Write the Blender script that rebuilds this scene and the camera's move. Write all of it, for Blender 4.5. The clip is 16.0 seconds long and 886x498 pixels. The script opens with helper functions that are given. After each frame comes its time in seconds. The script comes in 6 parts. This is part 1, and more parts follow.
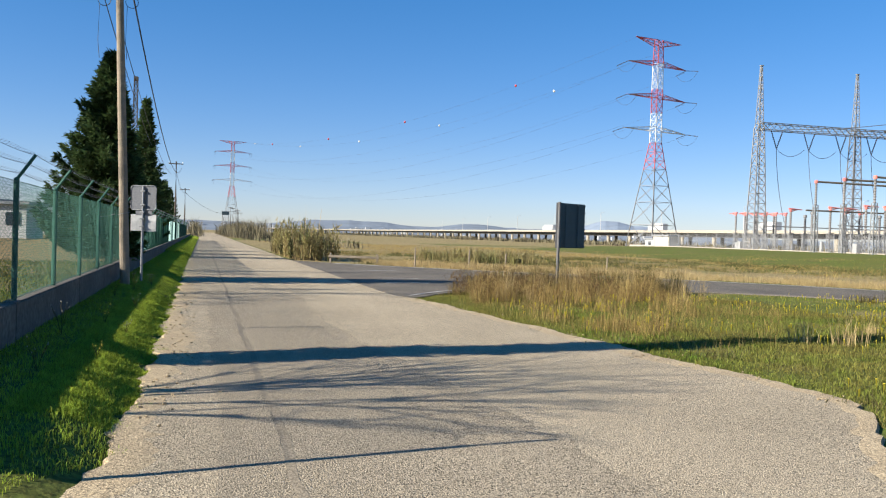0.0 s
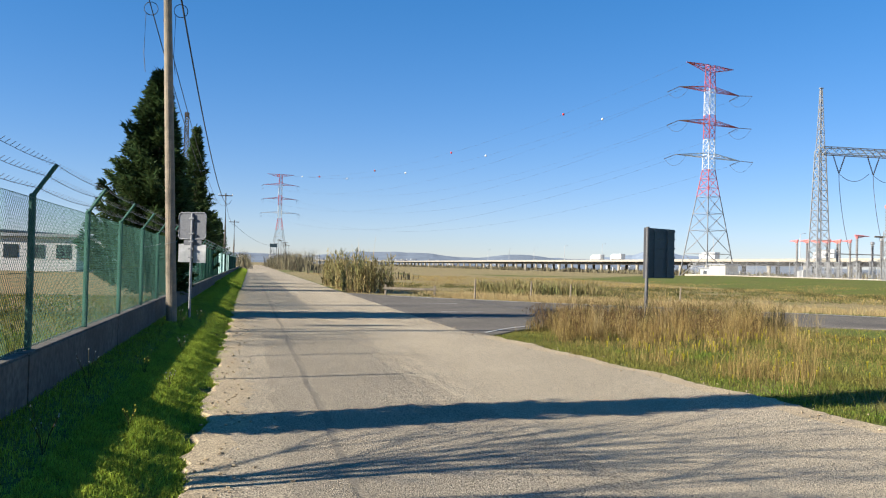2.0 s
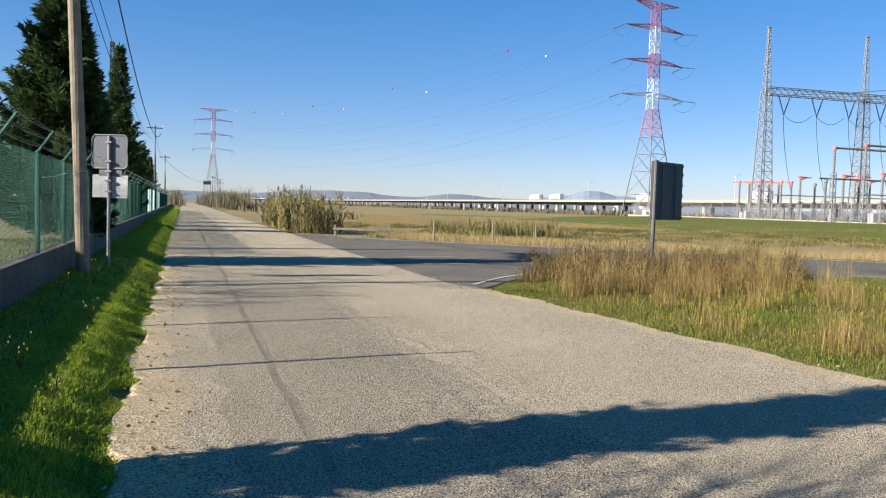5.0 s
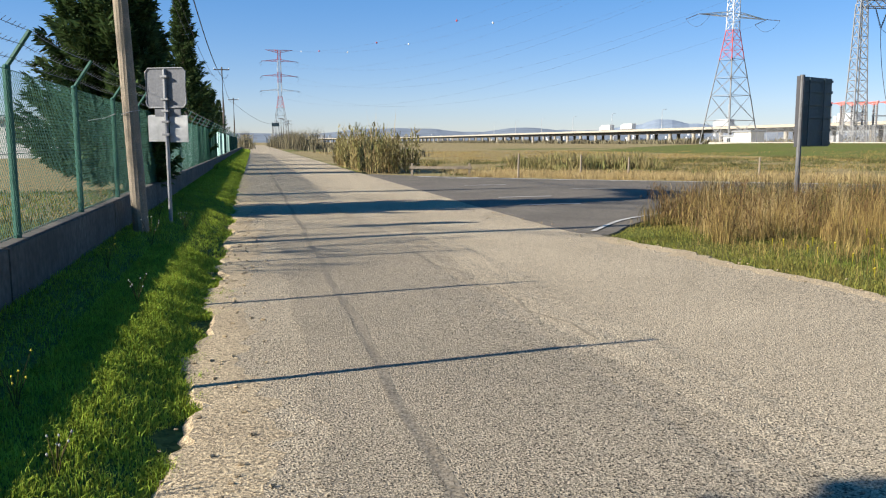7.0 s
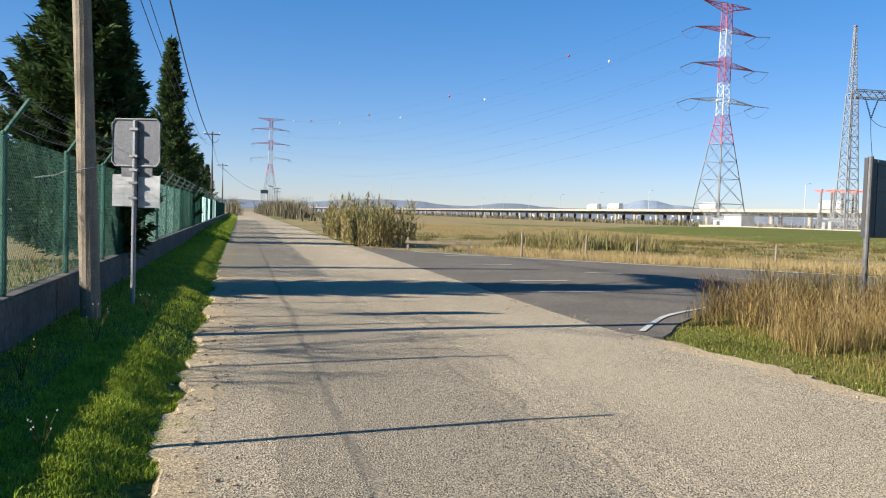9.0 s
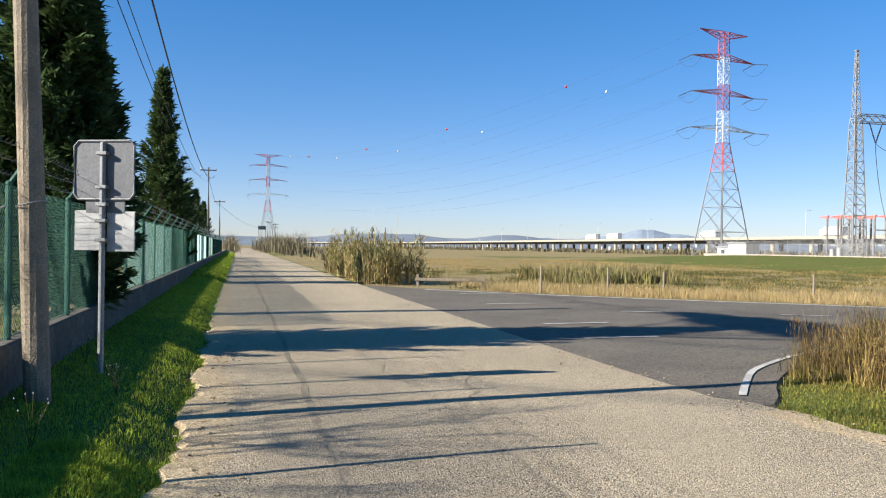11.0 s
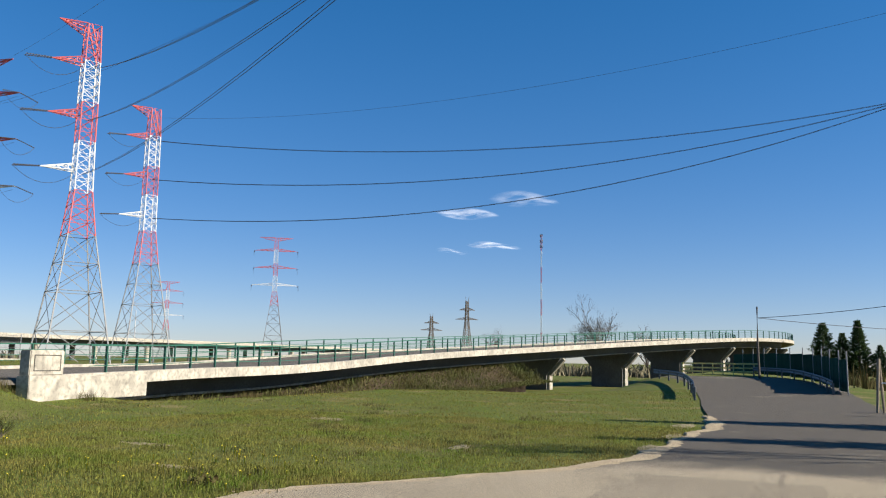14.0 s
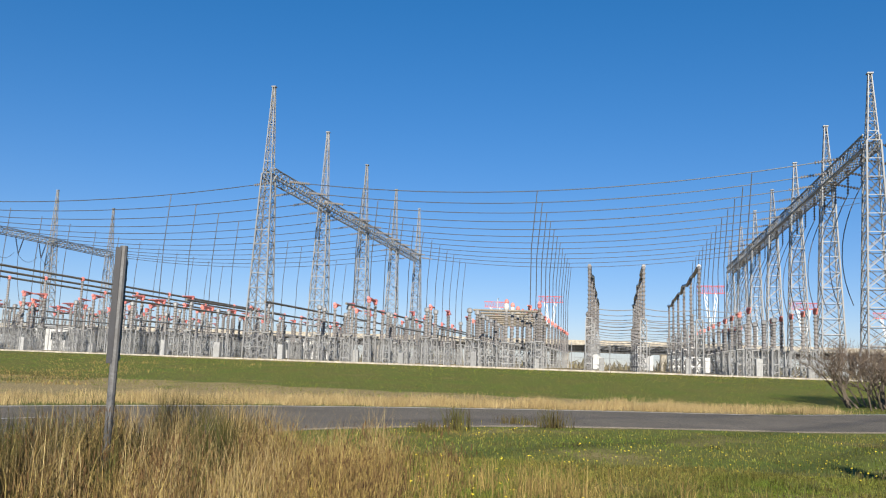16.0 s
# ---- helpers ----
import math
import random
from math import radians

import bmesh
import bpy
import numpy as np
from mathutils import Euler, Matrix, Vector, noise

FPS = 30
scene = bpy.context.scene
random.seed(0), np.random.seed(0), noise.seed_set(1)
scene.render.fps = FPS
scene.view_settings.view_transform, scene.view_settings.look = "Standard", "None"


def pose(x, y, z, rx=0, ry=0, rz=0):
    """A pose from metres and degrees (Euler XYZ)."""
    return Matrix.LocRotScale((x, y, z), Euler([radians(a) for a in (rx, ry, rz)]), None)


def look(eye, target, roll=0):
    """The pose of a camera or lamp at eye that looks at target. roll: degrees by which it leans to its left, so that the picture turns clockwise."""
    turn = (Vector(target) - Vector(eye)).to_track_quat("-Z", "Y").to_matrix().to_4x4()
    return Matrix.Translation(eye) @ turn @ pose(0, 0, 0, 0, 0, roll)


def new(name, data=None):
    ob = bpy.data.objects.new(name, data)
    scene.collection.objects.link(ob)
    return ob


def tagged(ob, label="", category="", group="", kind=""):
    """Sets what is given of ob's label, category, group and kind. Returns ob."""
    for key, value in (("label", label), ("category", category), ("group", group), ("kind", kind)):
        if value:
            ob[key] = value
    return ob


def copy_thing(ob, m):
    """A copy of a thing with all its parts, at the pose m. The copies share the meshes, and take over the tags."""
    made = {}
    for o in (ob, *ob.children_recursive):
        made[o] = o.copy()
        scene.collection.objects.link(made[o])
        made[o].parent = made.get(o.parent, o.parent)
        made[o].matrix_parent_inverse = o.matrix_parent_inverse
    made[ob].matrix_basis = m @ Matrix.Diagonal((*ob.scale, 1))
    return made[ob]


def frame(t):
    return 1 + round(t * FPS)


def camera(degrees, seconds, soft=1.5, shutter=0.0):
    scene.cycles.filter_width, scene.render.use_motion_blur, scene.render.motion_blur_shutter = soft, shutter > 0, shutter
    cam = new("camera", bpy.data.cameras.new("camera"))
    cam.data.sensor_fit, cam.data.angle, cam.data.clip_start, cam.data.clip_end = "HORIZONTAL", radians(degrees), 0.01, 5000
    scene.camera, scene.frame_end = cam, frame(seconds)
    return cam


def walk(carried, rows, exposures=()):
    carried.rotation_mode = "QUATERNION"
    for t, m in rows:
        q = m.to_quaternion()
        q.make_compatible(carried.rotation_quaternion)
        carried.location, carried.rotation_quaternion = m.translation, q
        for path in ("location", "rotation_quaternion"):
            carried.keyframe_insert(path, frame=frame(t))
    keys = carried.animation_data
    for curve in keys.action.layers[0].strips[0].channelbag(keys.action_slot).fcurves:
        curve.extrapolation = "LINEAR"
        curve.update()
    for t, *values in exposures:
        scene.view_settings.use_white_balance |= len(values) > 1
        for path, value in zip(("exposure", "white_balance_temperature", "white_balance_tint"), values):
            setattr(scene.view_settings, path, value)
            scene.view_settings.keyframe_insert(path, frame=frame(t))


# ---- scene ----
cam = camera(56.30, 16.0, 1.15)
# seconds, place, yaw, pitch and lean
PATH = [
    (0, 0.099, -2.252, 1.592, -16.24, -0.86, 1.77),
    (0.5, 0.047, -1.662, 1.575, -16.40, -2.54, 0.30),
    (1, 0.027, -1.085, 1.586, -15.03, 0.12, 0.07),
    (1.5, -0.022, -0.473, 1.570, -14.65, 2.72, 0.75),
    (2, -0.026, 0.138, 1.547, -13.07, 1.19, 1.36),
    (2.5, -0.074, 0.748, 1.557, -12.76, 1.98, 1.58),
    (3, -0.075, 1.324, 1.532, -14.49, 1.08, 2.08),
    (5.5, -0.061, 4.313, 1.505, -17.57, -4.26, 1.85),
    (6, -0.093, 4.977, 1.521, -14.93, -5.88, 1.29),
    (6.5, -0.069, 5.551, 1.505, -15.25, -6.36, 1.06),
    (7, -0.040, 6.152, 1.486, -12.81, -7.40, -0.22),
    (7.5, -0.032, 6.746, 1.506, -13.81, -8.22, 1.33),
    (8, -0.004, 7.343, 1.538, -11.35, -5.87, 1.71),
    (8.5, -0.001, 7.919, 1.518, -13.58, -3.65, 2.28),
    (11, 0.018, 10.816, 1.580, -13.89, -0.10, 0.79),
    (11.3, 0.044, 11.172, 1.578, -16.13, 0.52, 1.64),
    (11.5, 0.066, 11.399, 1.595, -20.18, 1.74, 2.51),
    (11.9, 0.191, 11.828, 1.564, -48.17, 5.88, 3.76),
    (12, 0.218, 11.917, 1.567, -56.18, 5.74, 3.93),
    (12.2, 0.261, 12.069, 1.561, -69.63, 4.73, 3.57),
    (12.5, 0.297, 12.300, 1.545, -82.29, 3.85, 2.67),
    (13, 0.333, 12.641, 1.536, -104.47, 6.33, 3.47),
    (13.1, 0.352, 12.706, 1.545, -111.88, 7.20, 3.69),
    (13.4, 0.440, 12.897, 1.542, -142.06, 9.69, 3.00),
    (13.5, 0.477, 12.956, 1.549, -151.89, 10.02, 2.06),
    (13.6, 0.520, 13.016, 1.551, -158.49, 9.56, 0.88),
    (13.8, 0.628, 13.143, 1.553, -162.40, 7.73, -0.03),
    (14, 0.738, 13.274, 1.574, -157.99, 7.71, 0.91),
    (14.5, 1.043, 13.634, 1.551, -140.70, 6.95, 0.27),
    (15, 1.254, 14.081, 1.551, -122.07, 6.41, 0.47),
    (15.5, 1.354, 14.591, 1.559, -99.59, 7.28, 1.57),
    (16, 1.297, 15.125, 1.515, -81.12, 7.71, 1.99),
]


def aim(x, y, z, yaw, pitch, lean):
    a, b = radians(yaw), radians(pitch)
    way = Vector((-math.sin(a) * math.cos(b), math.cos(a) * math.cos(b), math.sin(b)))
    return look((x, y, z), Vector((x, y, z)) + way, lean)


walk(cam, [(r[0], aim(*r[1:])) for r in PATH], [(0.0, 1.22), (3.0, 1.27), (5.5, 1.2), (8.5, 1.2), (11.2, 1.28), (12.0, 0.95), (13.2, 0.97), (13.7, 0.98), (14.5, 0.97), (15.3, 0.96), (16.0, 0.85)])

# ---- light: low winter sun from beyond the fence ----
SUN_EL, SUN_AZ = 27.0, 262.0
world = bpy.data.worlds.new("sky")
scene.world = world
world.use_nodes = True
wn, wl = world.node_tree.nodes, world.node_tree.links
sky = wn.new("ShaderNodeTexSky")
sky.sky_type = 'NISHITA'
sky.sun_disc = False
sky.sun_elevation, sky.sun_rotation = radians(SUN_EL), radians(SUN_AZ)
sky.altitude, sky.air_density, sky.dust_density, sky.ozone_density = 700, 1.0, 0.1, 4.0
rich = wn.new("ShaderNodeHueSaturation")
rich.inputs["Saturation"].default_value = 1.32
tint = wn.new("ShaderNodeMix")
tint.data_type, tint.blend_type = 'RGBA', 'MULTIPLY'
tint.inputs[0].default_value = 1.0
tint.inputs[7].default_value = (1.02, 1.03, 1.28, 1)
wl.new(sky.outputs[0], rich.inputs["Color"])
even = wn.new("ShaderNodeGamma")
even.inputs["Gamma"].default_value = 0.76
wl.new(rich.outputs[0], even.inputs["Color"])
wl.new(even.outputs[0], tint.inputs[6])
wl.new(tint.outputs[2], wn["Background"].inputs[0])
wn["Background"].inputs[1].default_value = 0.0745
sun = new("sun", bpy.data.lights.new("sun", "SUN"))
sun.data.energy, sun.data.angle, sun.data.color = 5.0, radians(0.53), (1.0, 0.94, 0.84)
sd = Vector((math.sin(radians(SUN_AZ)) * math.cos(radians(SUN_EL)), math.cos(radians(SUN_AZ)) * math.cos(radians(SUN_EL)), math.sin(radians(SUN_EL))))
sun.matrix_world = look(sd * 300, (0, 0, 0))


# ---- materials ----
def mat(name, a, b=None, rough=0.7, metal=0.0, scale=3.0, fine=40.0, bump=0.15, island=0.0, rand=0.0, attr=None, c=None, trans=0.0, speck=0.75, lo=0.3, hi=0.75, grain=None, spec=0.5):
    """Two tones by coarse and fine noise, relief, and chance from piece to piece."""
    m = bpy.data.materials.new(name)
    m.use_nodes = True
    n, l = m.node_tree.nodes, m.node_tree.links
    p = n["Principled BSDF"]
    p.inputs["Roughness"].default_value, p.inputs["Metallic"].default_value = rough, metal
    p.inputs["Specular IOR Level"].default_value = 0.12 if trans else spec
    b = b or tuple(v * 0.7 for v in a)
    tc = n.new("ShaderNodeTexCoord")

    def noise_tex(s, d):
        t = n.new("ShaderNodeTexNoise")
        t.inputs["Scale"].default_value, t.inputs["Detail"].default_value = s, d
        l.new(tc.outputs["Object"], t.inputs["Vector"])
        return t

    def mix(fac, x, y):
        k = n.new("ShaderNodeMix")
        k.data_type = 'RGBA'
        for sock, v in ((k.inputs[0], fac), (k.inputs[6], x), (k.inputs[7], y)):
            if hasattr(v, "is_output"):
                l.new(v, sock)
            elif isinstance(v, (int, float)):
                sock.default_value = v
            else:
                sock.default_value = (*v, 1)
        return k.outputs[2]

    def ramp(v, lo, hi):
        r = n.new("ShaderNodeMapRange")
        r.inputs[1].default_value, r.inputs[2].default_value = lo, hi
        l.new(v, r.inputs[0])
        return r.outputs[0]

    t1, t2 = noise_tex(scale, 4), noise_tex(fine, 3)
    col = mix(ramp(t1.outputs[0], 0.35, 0.65), a, b)
    col = mix(ramp(t2.outputs[0], lo, hi), col, tuple(v * speck for v in b))
    if attr:
        at = n.new("ShaderNodeAttribute")
        at.attribute_name = attr
        add = n.new("ShaderNodeMath")
        add.operation = 'ADD'
        sub = n.new("ShaderNodeMath")
        sub.operation = 'MULTIPLY_ADD'
        l.new(t1.outputs[0], sub.inputs[0])
        sub.inputs[1].default_value, sub.inputs[2].default_value = 1.6, -0.8
        l.new(at.outputs["Fac"], add.inputs[0])
        l.new(sub.outputs[0], add.inputs[1])
        col = mix(ramp(add.outputs[0], 0.3, 0.75), col, mix(t2.outputs[0], c, tuple(v * 0.6 for v in c)))
    if grain:
        vo = n.new("ShaderNodeTexVoronoi")
        vo.inputs["Scale"].default_value = grain[0]
        l.new(tc.outputs["Object"], vo.inputs["Vector"])
        gr = n.new("ShaderNodeMapRange")
        gr.inputs[1].default_value, gr.inputs[2].default_value = 0.15, 0.85
        gr.inputs[3].default_value, gr.inputs[4].default_value = 1 - grain[1], 1 + grain[1]
        l.new(vo.outputs["Color"], gr.inputs[0])
        gh = n.new("ShaderNodeHueSaturation")
        l.new(gr.outputs[0], gh.inputs["Value"])
        l.new(col, gh.inputs["Color"])
        col = gh.outputs[0]
    if island or rand:
        g = n.new("ShaderNodeNewGeometry").outputs["Random Per Island"] if island else n.new("ShaderNodeObjectInfo").outputs["Random"]
        k = island or rand
        v = ramp(g, 0.0, 1.0)
        h = n.new("ShaderNodeHueSaturation")
        mr = n.new("ShaderNodeMapRange")
        mr.inputs[3].default_value, mr.inputs[4].default_value = 1 - k, 1 + k
        l.new(g, mr.inputs[0])
        l.new(mr.outputs[0], h.inputs["Value"])
        mh = n.new("ShaderNodeMapRange")
        mh.inputs[3].default_value, mh.inputs[4].default_value = 0.5 - 0.03 * k, 0.5 + 0.03 * k
        l.new(g, mh.inputs[0])
        l.new(mh.outputs[0], h.inputs["Hue"])
        l.new(col, h.inputs["Color"])
        col = h.outputs[0]
    l.new(col, p.inputs["Base Color"])
    if bump:
        bp = n.new("ShaderNodeBump")
        bp.inputs["Strength"].default_value, bp.inputs["Distance"].default_value = bump, 0.02
        l.new(t2.outputs[0], bp.inputs["Height"])
        l.new(bp.outputs[0], p.inputs["Normal"])
    if trans:
        tr = n.new("ShaderNodeBsdfTranslucent")
        l.new(col, tr.inputs[0])
        mx = n.new("ShaderNodeMixShader")
        mx.inputs[0].default_value = trans
        l.new(p.outputs[0], mx.inputs[1])
        l.new(tr.outputs[0], mx.inputs[2])
        l.new(mx.outputs[0], n["Material Output"].inputs[0])
    return m


M_GROUND = mat("meadow", (0.085, 0.128, 0.018), (0.125, 0.12, 0.032), 0.95, scale=0.45, fine=14, bump=0.6, grain=(30, 0.35), spec=0.1, attr="dry", c=(0.30, 0.23, 0.11))
# attr and c darken the lane behind: its dimness towards the sun, as colour
M_ROAD = mat("pale_asphalt", (0.40, 0.328, 0.225), (0.345, 0.283, 0.194), 0.95, scale=0.4, fine=80, bump=0.7, speck=0.15, lo=0.53, hi=0.64, attr="rear_shade", c=(0.125, 0.107, 0.085), grain=(120, 0.5), spec=0.15)
M_PATCH = mat("grey_asphalt", (0.34, 0.28, 0.195), (0.29, 0.24, 0.168), 0.95, scale=0.5, fine=80, bump=0.7, speck=0.15, lo=0.52, hi=0.64, grain=(120, 0.5), spec=0.15)
M_SIDE = mat("dark_asphalt", (0.165, 0.142, 0.112), (0.125, 0.108, 0.086), 0.92, scale=0.6, fine=38, bump=0.25, speck=0.5, lo=0.45, hi=0.7, grain=(80, 0.4), spec=0.15)
M_GRAVEL = mat("gravel", (0.46, 0.36, 0.225), (0.38, 0.295, 0.185), 0.95, scale=1.2, fine=60, bump=0.5, speck=0.5, lo=0.45, hi=0.7, grain=(105, 0.45), spec=0.15)
M_PAINT = mat("road_paint", (0.62, 0.60, 0.55), (0.36, 0.34, 0.30), 0.8, scale=2.5, fine=30, bump=0.2)
M_TAR = mat("tar", (0.20, 0.165, 0.12), (0.29, 0.24, 0.17), 0.95, scale=1.5, fine=45, bump=0.3, grain=(90, 0.4), spec=0.1)
M_CONC = mat("weathered_concrete", (0.17, 0.155, 0.13), (0.10, 0.092, 0.078), 0.95, scale=1.3, fine=14, bump=0.3, spec=0.15)
M_WHITECONC = mat("pale_concrete", (0.47, 0.42, 0.335), (0.29, 0.26, 0.21), 0.92, scale=1.6, fine=6, bump=0.2, speck=0.6, lo=0.45, hi=0.8, spec=0.2)
# girder concrete is darkened to hold the shade under the deck overhang
M_GIRDER = mat("shade_dark_concrete", (0.15, 0.143, 0.13), (0.10, 0.095, 0.088), 0.9, scale=0.5, fine=9)
M_GREEN = mat("green_coated_wire", (0.045, 0.15, 0.105), (0.03, 0.11, 0.078), 0.55, scale=4, fine=60, bump=0.05, spec=0.25)
M_RAIL = mat("green_painted_steel", (0.035, 0.13, 0.085), (0.025, 0.10, 0.065), 0.45, scale=3, fine=40, bump=0.05)
M_GALV = mat("galvanised_steel", (0.33, 0.33, 0.33), (0.24, 0.24, 0.24), 0.5, 0.3, scale=4, fine=50, bump=0.05, rand=0.12)
M_SIGNBACK = mat("sign_back", (0.17, 0.172, 0.18), (0.14, 0.142, 0.15), 0.45, 0.2, scale=4, fine=30, bump=0.05)
M_POST = mat("dull_steel_post", (0.16, 0.16, 0.16), (0.11, 0.105, 0.10), 0.6, 0.1, scale=5, fine=40, bump=0.05)
M_BARB = mat("barbed_wire", (0.16, 0.16, 0.16), None, 0.5, 0.6, bump=0)
M_WOOD = mat("weathered_pole_wood", (0.34, 0.27, 0.19), (0.21, 0.17, 0.12), 0.85, scale=6, fine=60, bump=0.4)
M_WOODD = mat("dark_pole_wood", (0.15, 0.12, 0.09), (0.09, 0.075, 0.06), 0.85, scale=5, fine=60, bump=0.4)
M_CABLE = mat("black_cable", (0.025, 0.025, 0.027), None, 0.6, bump=0)
M_LINE = mat("grey_conductor", (0.10, 0.11, 0.12), None, 0.5, 0.3, bump=0)
M_RED = mat("red_lattice_paint", (0.62, 0.07, 0.06), (0.50, 0.08, 0.07), 0.6, scale=1.5, fine=20, bump=0.05)
M_WHITE = mat("white_lattice_paint", (0.80, 0.79, 0.76), (0.70, 0.68, 0.64), 0.6, scale=1.5, fine=20, bump=0.05)
M_STEEL = mat("grey_lattice_steel", (0.29, 0.29, 0.283), (0.21, 0.21, 0.205), 0.6, 0.1, scale=1.0, fine=20, bump=0.05, rand=0.15)
M_PORC = mat("grey_porcelain", (0.25, 0.23, 0.215), (0.18, 0.167, 0.155), 0.3, scale=2, fine=20, bump=0.05, rand=0.2)
M_INSUL = mat("dark_insulator", (0.07, 0.055, 0.05), (0.045, 0.04, 0.038), 0.3, scale=2, bump=0)
M_CAP = mat("faded_red_cap", (0.74, 0.24, 0.20), (0.62, 0.19, 0.16), 0.55, scale=1, fine=10, bump=0.02, rand=0.15)
M_BUS = mat("brown_busbar", (0.25, 0.21, 0.15), (0.17, 0.145, 0.11), 0.5, 0.3, scale=1, bump=0.03)
M_BOX = mat("pale_cabinet", (0.56, 0.555, 0.53), (0.46, 0.455, 0.44), 0.6, scale=1, fine=8, bump=0.05, rand=0.1)
M_CAB = mat("grey_cabinet", (0.34, 0.34, 0.33), (0.26, 0.26, 0.25), 0.6, scale=1, fine=8, bump=0.05, rand=0.3)
M_WALLP = mat("cream_wall", (0.70, 0.66, 0.55), (0.60, 0.56, 0.46), 0.85, scale=0.6, fine=8, bump=0.1)
M_ROOF = mat("grey_roof", (0.30, 0.31, 0.32), (0.24, 0.25, 0.26), 0.6, scale=0.6, bump=0.1)
M_GLASS = mat("dark_window", (0.03, 0.04, 0.05), None, 0.15, bump=0)
M_BOARD = mat("blue_grey_board", (0.055, 0.10, 0.115), (0.04, 0.075, 0.09), 0.55, 0.2, scale=2, fine=30, bump=0.05)
M_DARK = mat("dark_sign_back", (0.03, 0.03, 0.035), None, 0.6, bump=0)
M_BLUE = mat("blue_sign_face", (0.02, 0.10, 0.45), (0.02, 0.08, 0.38), 0.4, bump=0)
M_YELLOW = mat("yellow_paint", (0.72, 0.58, 0.16), (0.6, 0.5, 0.2), 0.6, bump=0.05)
M_BARK = mat("bark", (0.16, 0.12, 0.085), (0.10, 0.08, 0.06), 0.95, scale=5, fine=50, bump=0.6)
M_CONIFER = mat("conifer_leaf", (0.088, 0.13, 0.042), (0.055, 0.088, 0.03), 0.75, scale=1.2, fine=12, bump=0, island=0.5, trans=0.25)
M_GRASS = mat("green_grass", (0.40, 0.47, 0.055), (0.27, 0.35, 0.04), 0.8, scale=0.8, fine=6, bump=0, island=0.45, trans=0.4)
M_MEADOW = mat("meadow_grass", (0.115, 0.19, 0.02), (0.22, 0.185, 0.05), 0.85, scale=0.38, fine=3, bump=0, island=0.5, trans=0.3)
M_DRY = mat("dry_grass", (0.46, 0.33, 0.125), (0.30, 0.205, 0.075), 0.85, scale=0.9, fine=6, bump=0, island=0.5, trans=0.3)
M_STRAW = mat("bleached_straw", (0.50, 0.38, 0.19), (0.38, 0.28, 0.13), 0.85, scale=0.6, fine=6, bump=0, island=0.35, trans=0.25)
M_RUSH = mat("dark_rush", (0.065, 0.085, 0.022), (0.11, 0.075, 0.03), 0.8, scale=1, bump=0, island=0.4, trans=0.15)
M_REED = mat("reed_leaf", (0.17, 0.19, 0.06), (0.28, 0.22, 0.10), 0.8, scale=0.7, fine=5, bump=0, island=0.45, trans=0.3)
M_TWIG = mat("brown_twig", (0.13, 0.095, 0.07), (0.19, 0.14, 0.10), 0.9, bump=0, island=0.3)
M_SCRUB = mat("far_scrub", (0.12, 0.11, 0.06), (0.17, 0.14, 0.08), 0.95, scale=0.3, fine=3, bump=0, island=0.4)
M_BRAMBLE = mat("bramble_leaf", (0.14, 0.105, 0.045), (0.085, 0.10, 0.03), 0.9, scale=0.6, fine=4, bump=0, island=0.5, trans=0.2)
M_DOCK = mat("dock_seed", (0.20, 0.12, 0.055), (0.13, 0.08, 0.035), 0.9, scale=0.8, fine=5, bump=0, island=0.5, trans=0.2)
M_FLOWER = mat("yellow_petals", (0.85, 0.66, 0.04), None, 0.7, bump=0)
M_SEED = mat("white_seed_head", (0.5, 0.48, 0.42), None, 0.9, bump=0)
M_SCREEN = mat("pale_mint_screen", (0.45, 0.66, 0.60), (0.36, 0.56, 0.50), 0.8, scale=1.5, fine=60, bump=0.1, rand=0.25, trans=0.6)
M_SCREEND = mat("dark_green_screen", (0.015, 0.065, 0.036), (0.01, 0.045, 0.026), 0.9, scale=2, fine=60, bump=0.1, rand=0.2, spec=0.1)
M_CLOUD = bpy.data.materials.new("thin_cloud")
M_CLOUD.use_nodes = True
cn, cl_ = M_CLOUD.node_tree.nodes, M_CLOUD.node_tree.links
c_no, c_rp, c_tr, c_tl, c_mx = (cn.new("ShaderNode" + k) for k in ("TexNoise", "MapRange", "BsdfTransparent", "BsdfTranslucent", "MixShader"))
c_at = cn.new("ShaderNodeAttribute")
c_at.attribute_name = "thick"
c_tc = cn.new("ShaderNodeTexCoord")
c_no.inputs["Scale"].default_value, c_no.inputs["Detail"].default_value = 0.012, 6
c_mu = cn.new("ShaderNodeMath")
c_mu.operation = 'MULTIPLY'
cl_.new(c_tc.outputs["Object"], c_no.inputs["Vector"])
cl_.new(c_no.outputs[0], c_rp.inputs[0])
c_rp.inputs[1].default_value, c_rp.inputs[2].default_value = 0.38, 0.72
cl_.new(c_rp.outputs[0], c_mu.inputs[0])
cl_.new(c_at.outputs["Fac"], c_mu.inputs[1])
c_tl.inputs[0].default_value = (0.9, 0.9, 0.9, 1)
cl_.new(c_mu.outputs[0], c_mx.inputs[0])
cl_.new(c_tr.outputs[0], c_mx.inputs[1])
cl_.new(c_tl.outputs[0], c_mx.inputs[2])
cl_.new(c_mx.outputs[0], cn["Material Output"].inputs[0])
# blue-grey base colours stand in for the haze over the far hills
M_HILL = mat("haze_painted_hill", (0.17, 0.20, 0.235), (0.145, 0.175, 0.21), 1.0, scale=0.003, fine=0.02, bump=0)
M_HILL2 = mat("haze_painted_far_hill", (0.24, 0.285, 0.34), (0.22, 0.265, 0.32), 1.0, scale=0.002, fine=0.02, bump=0)
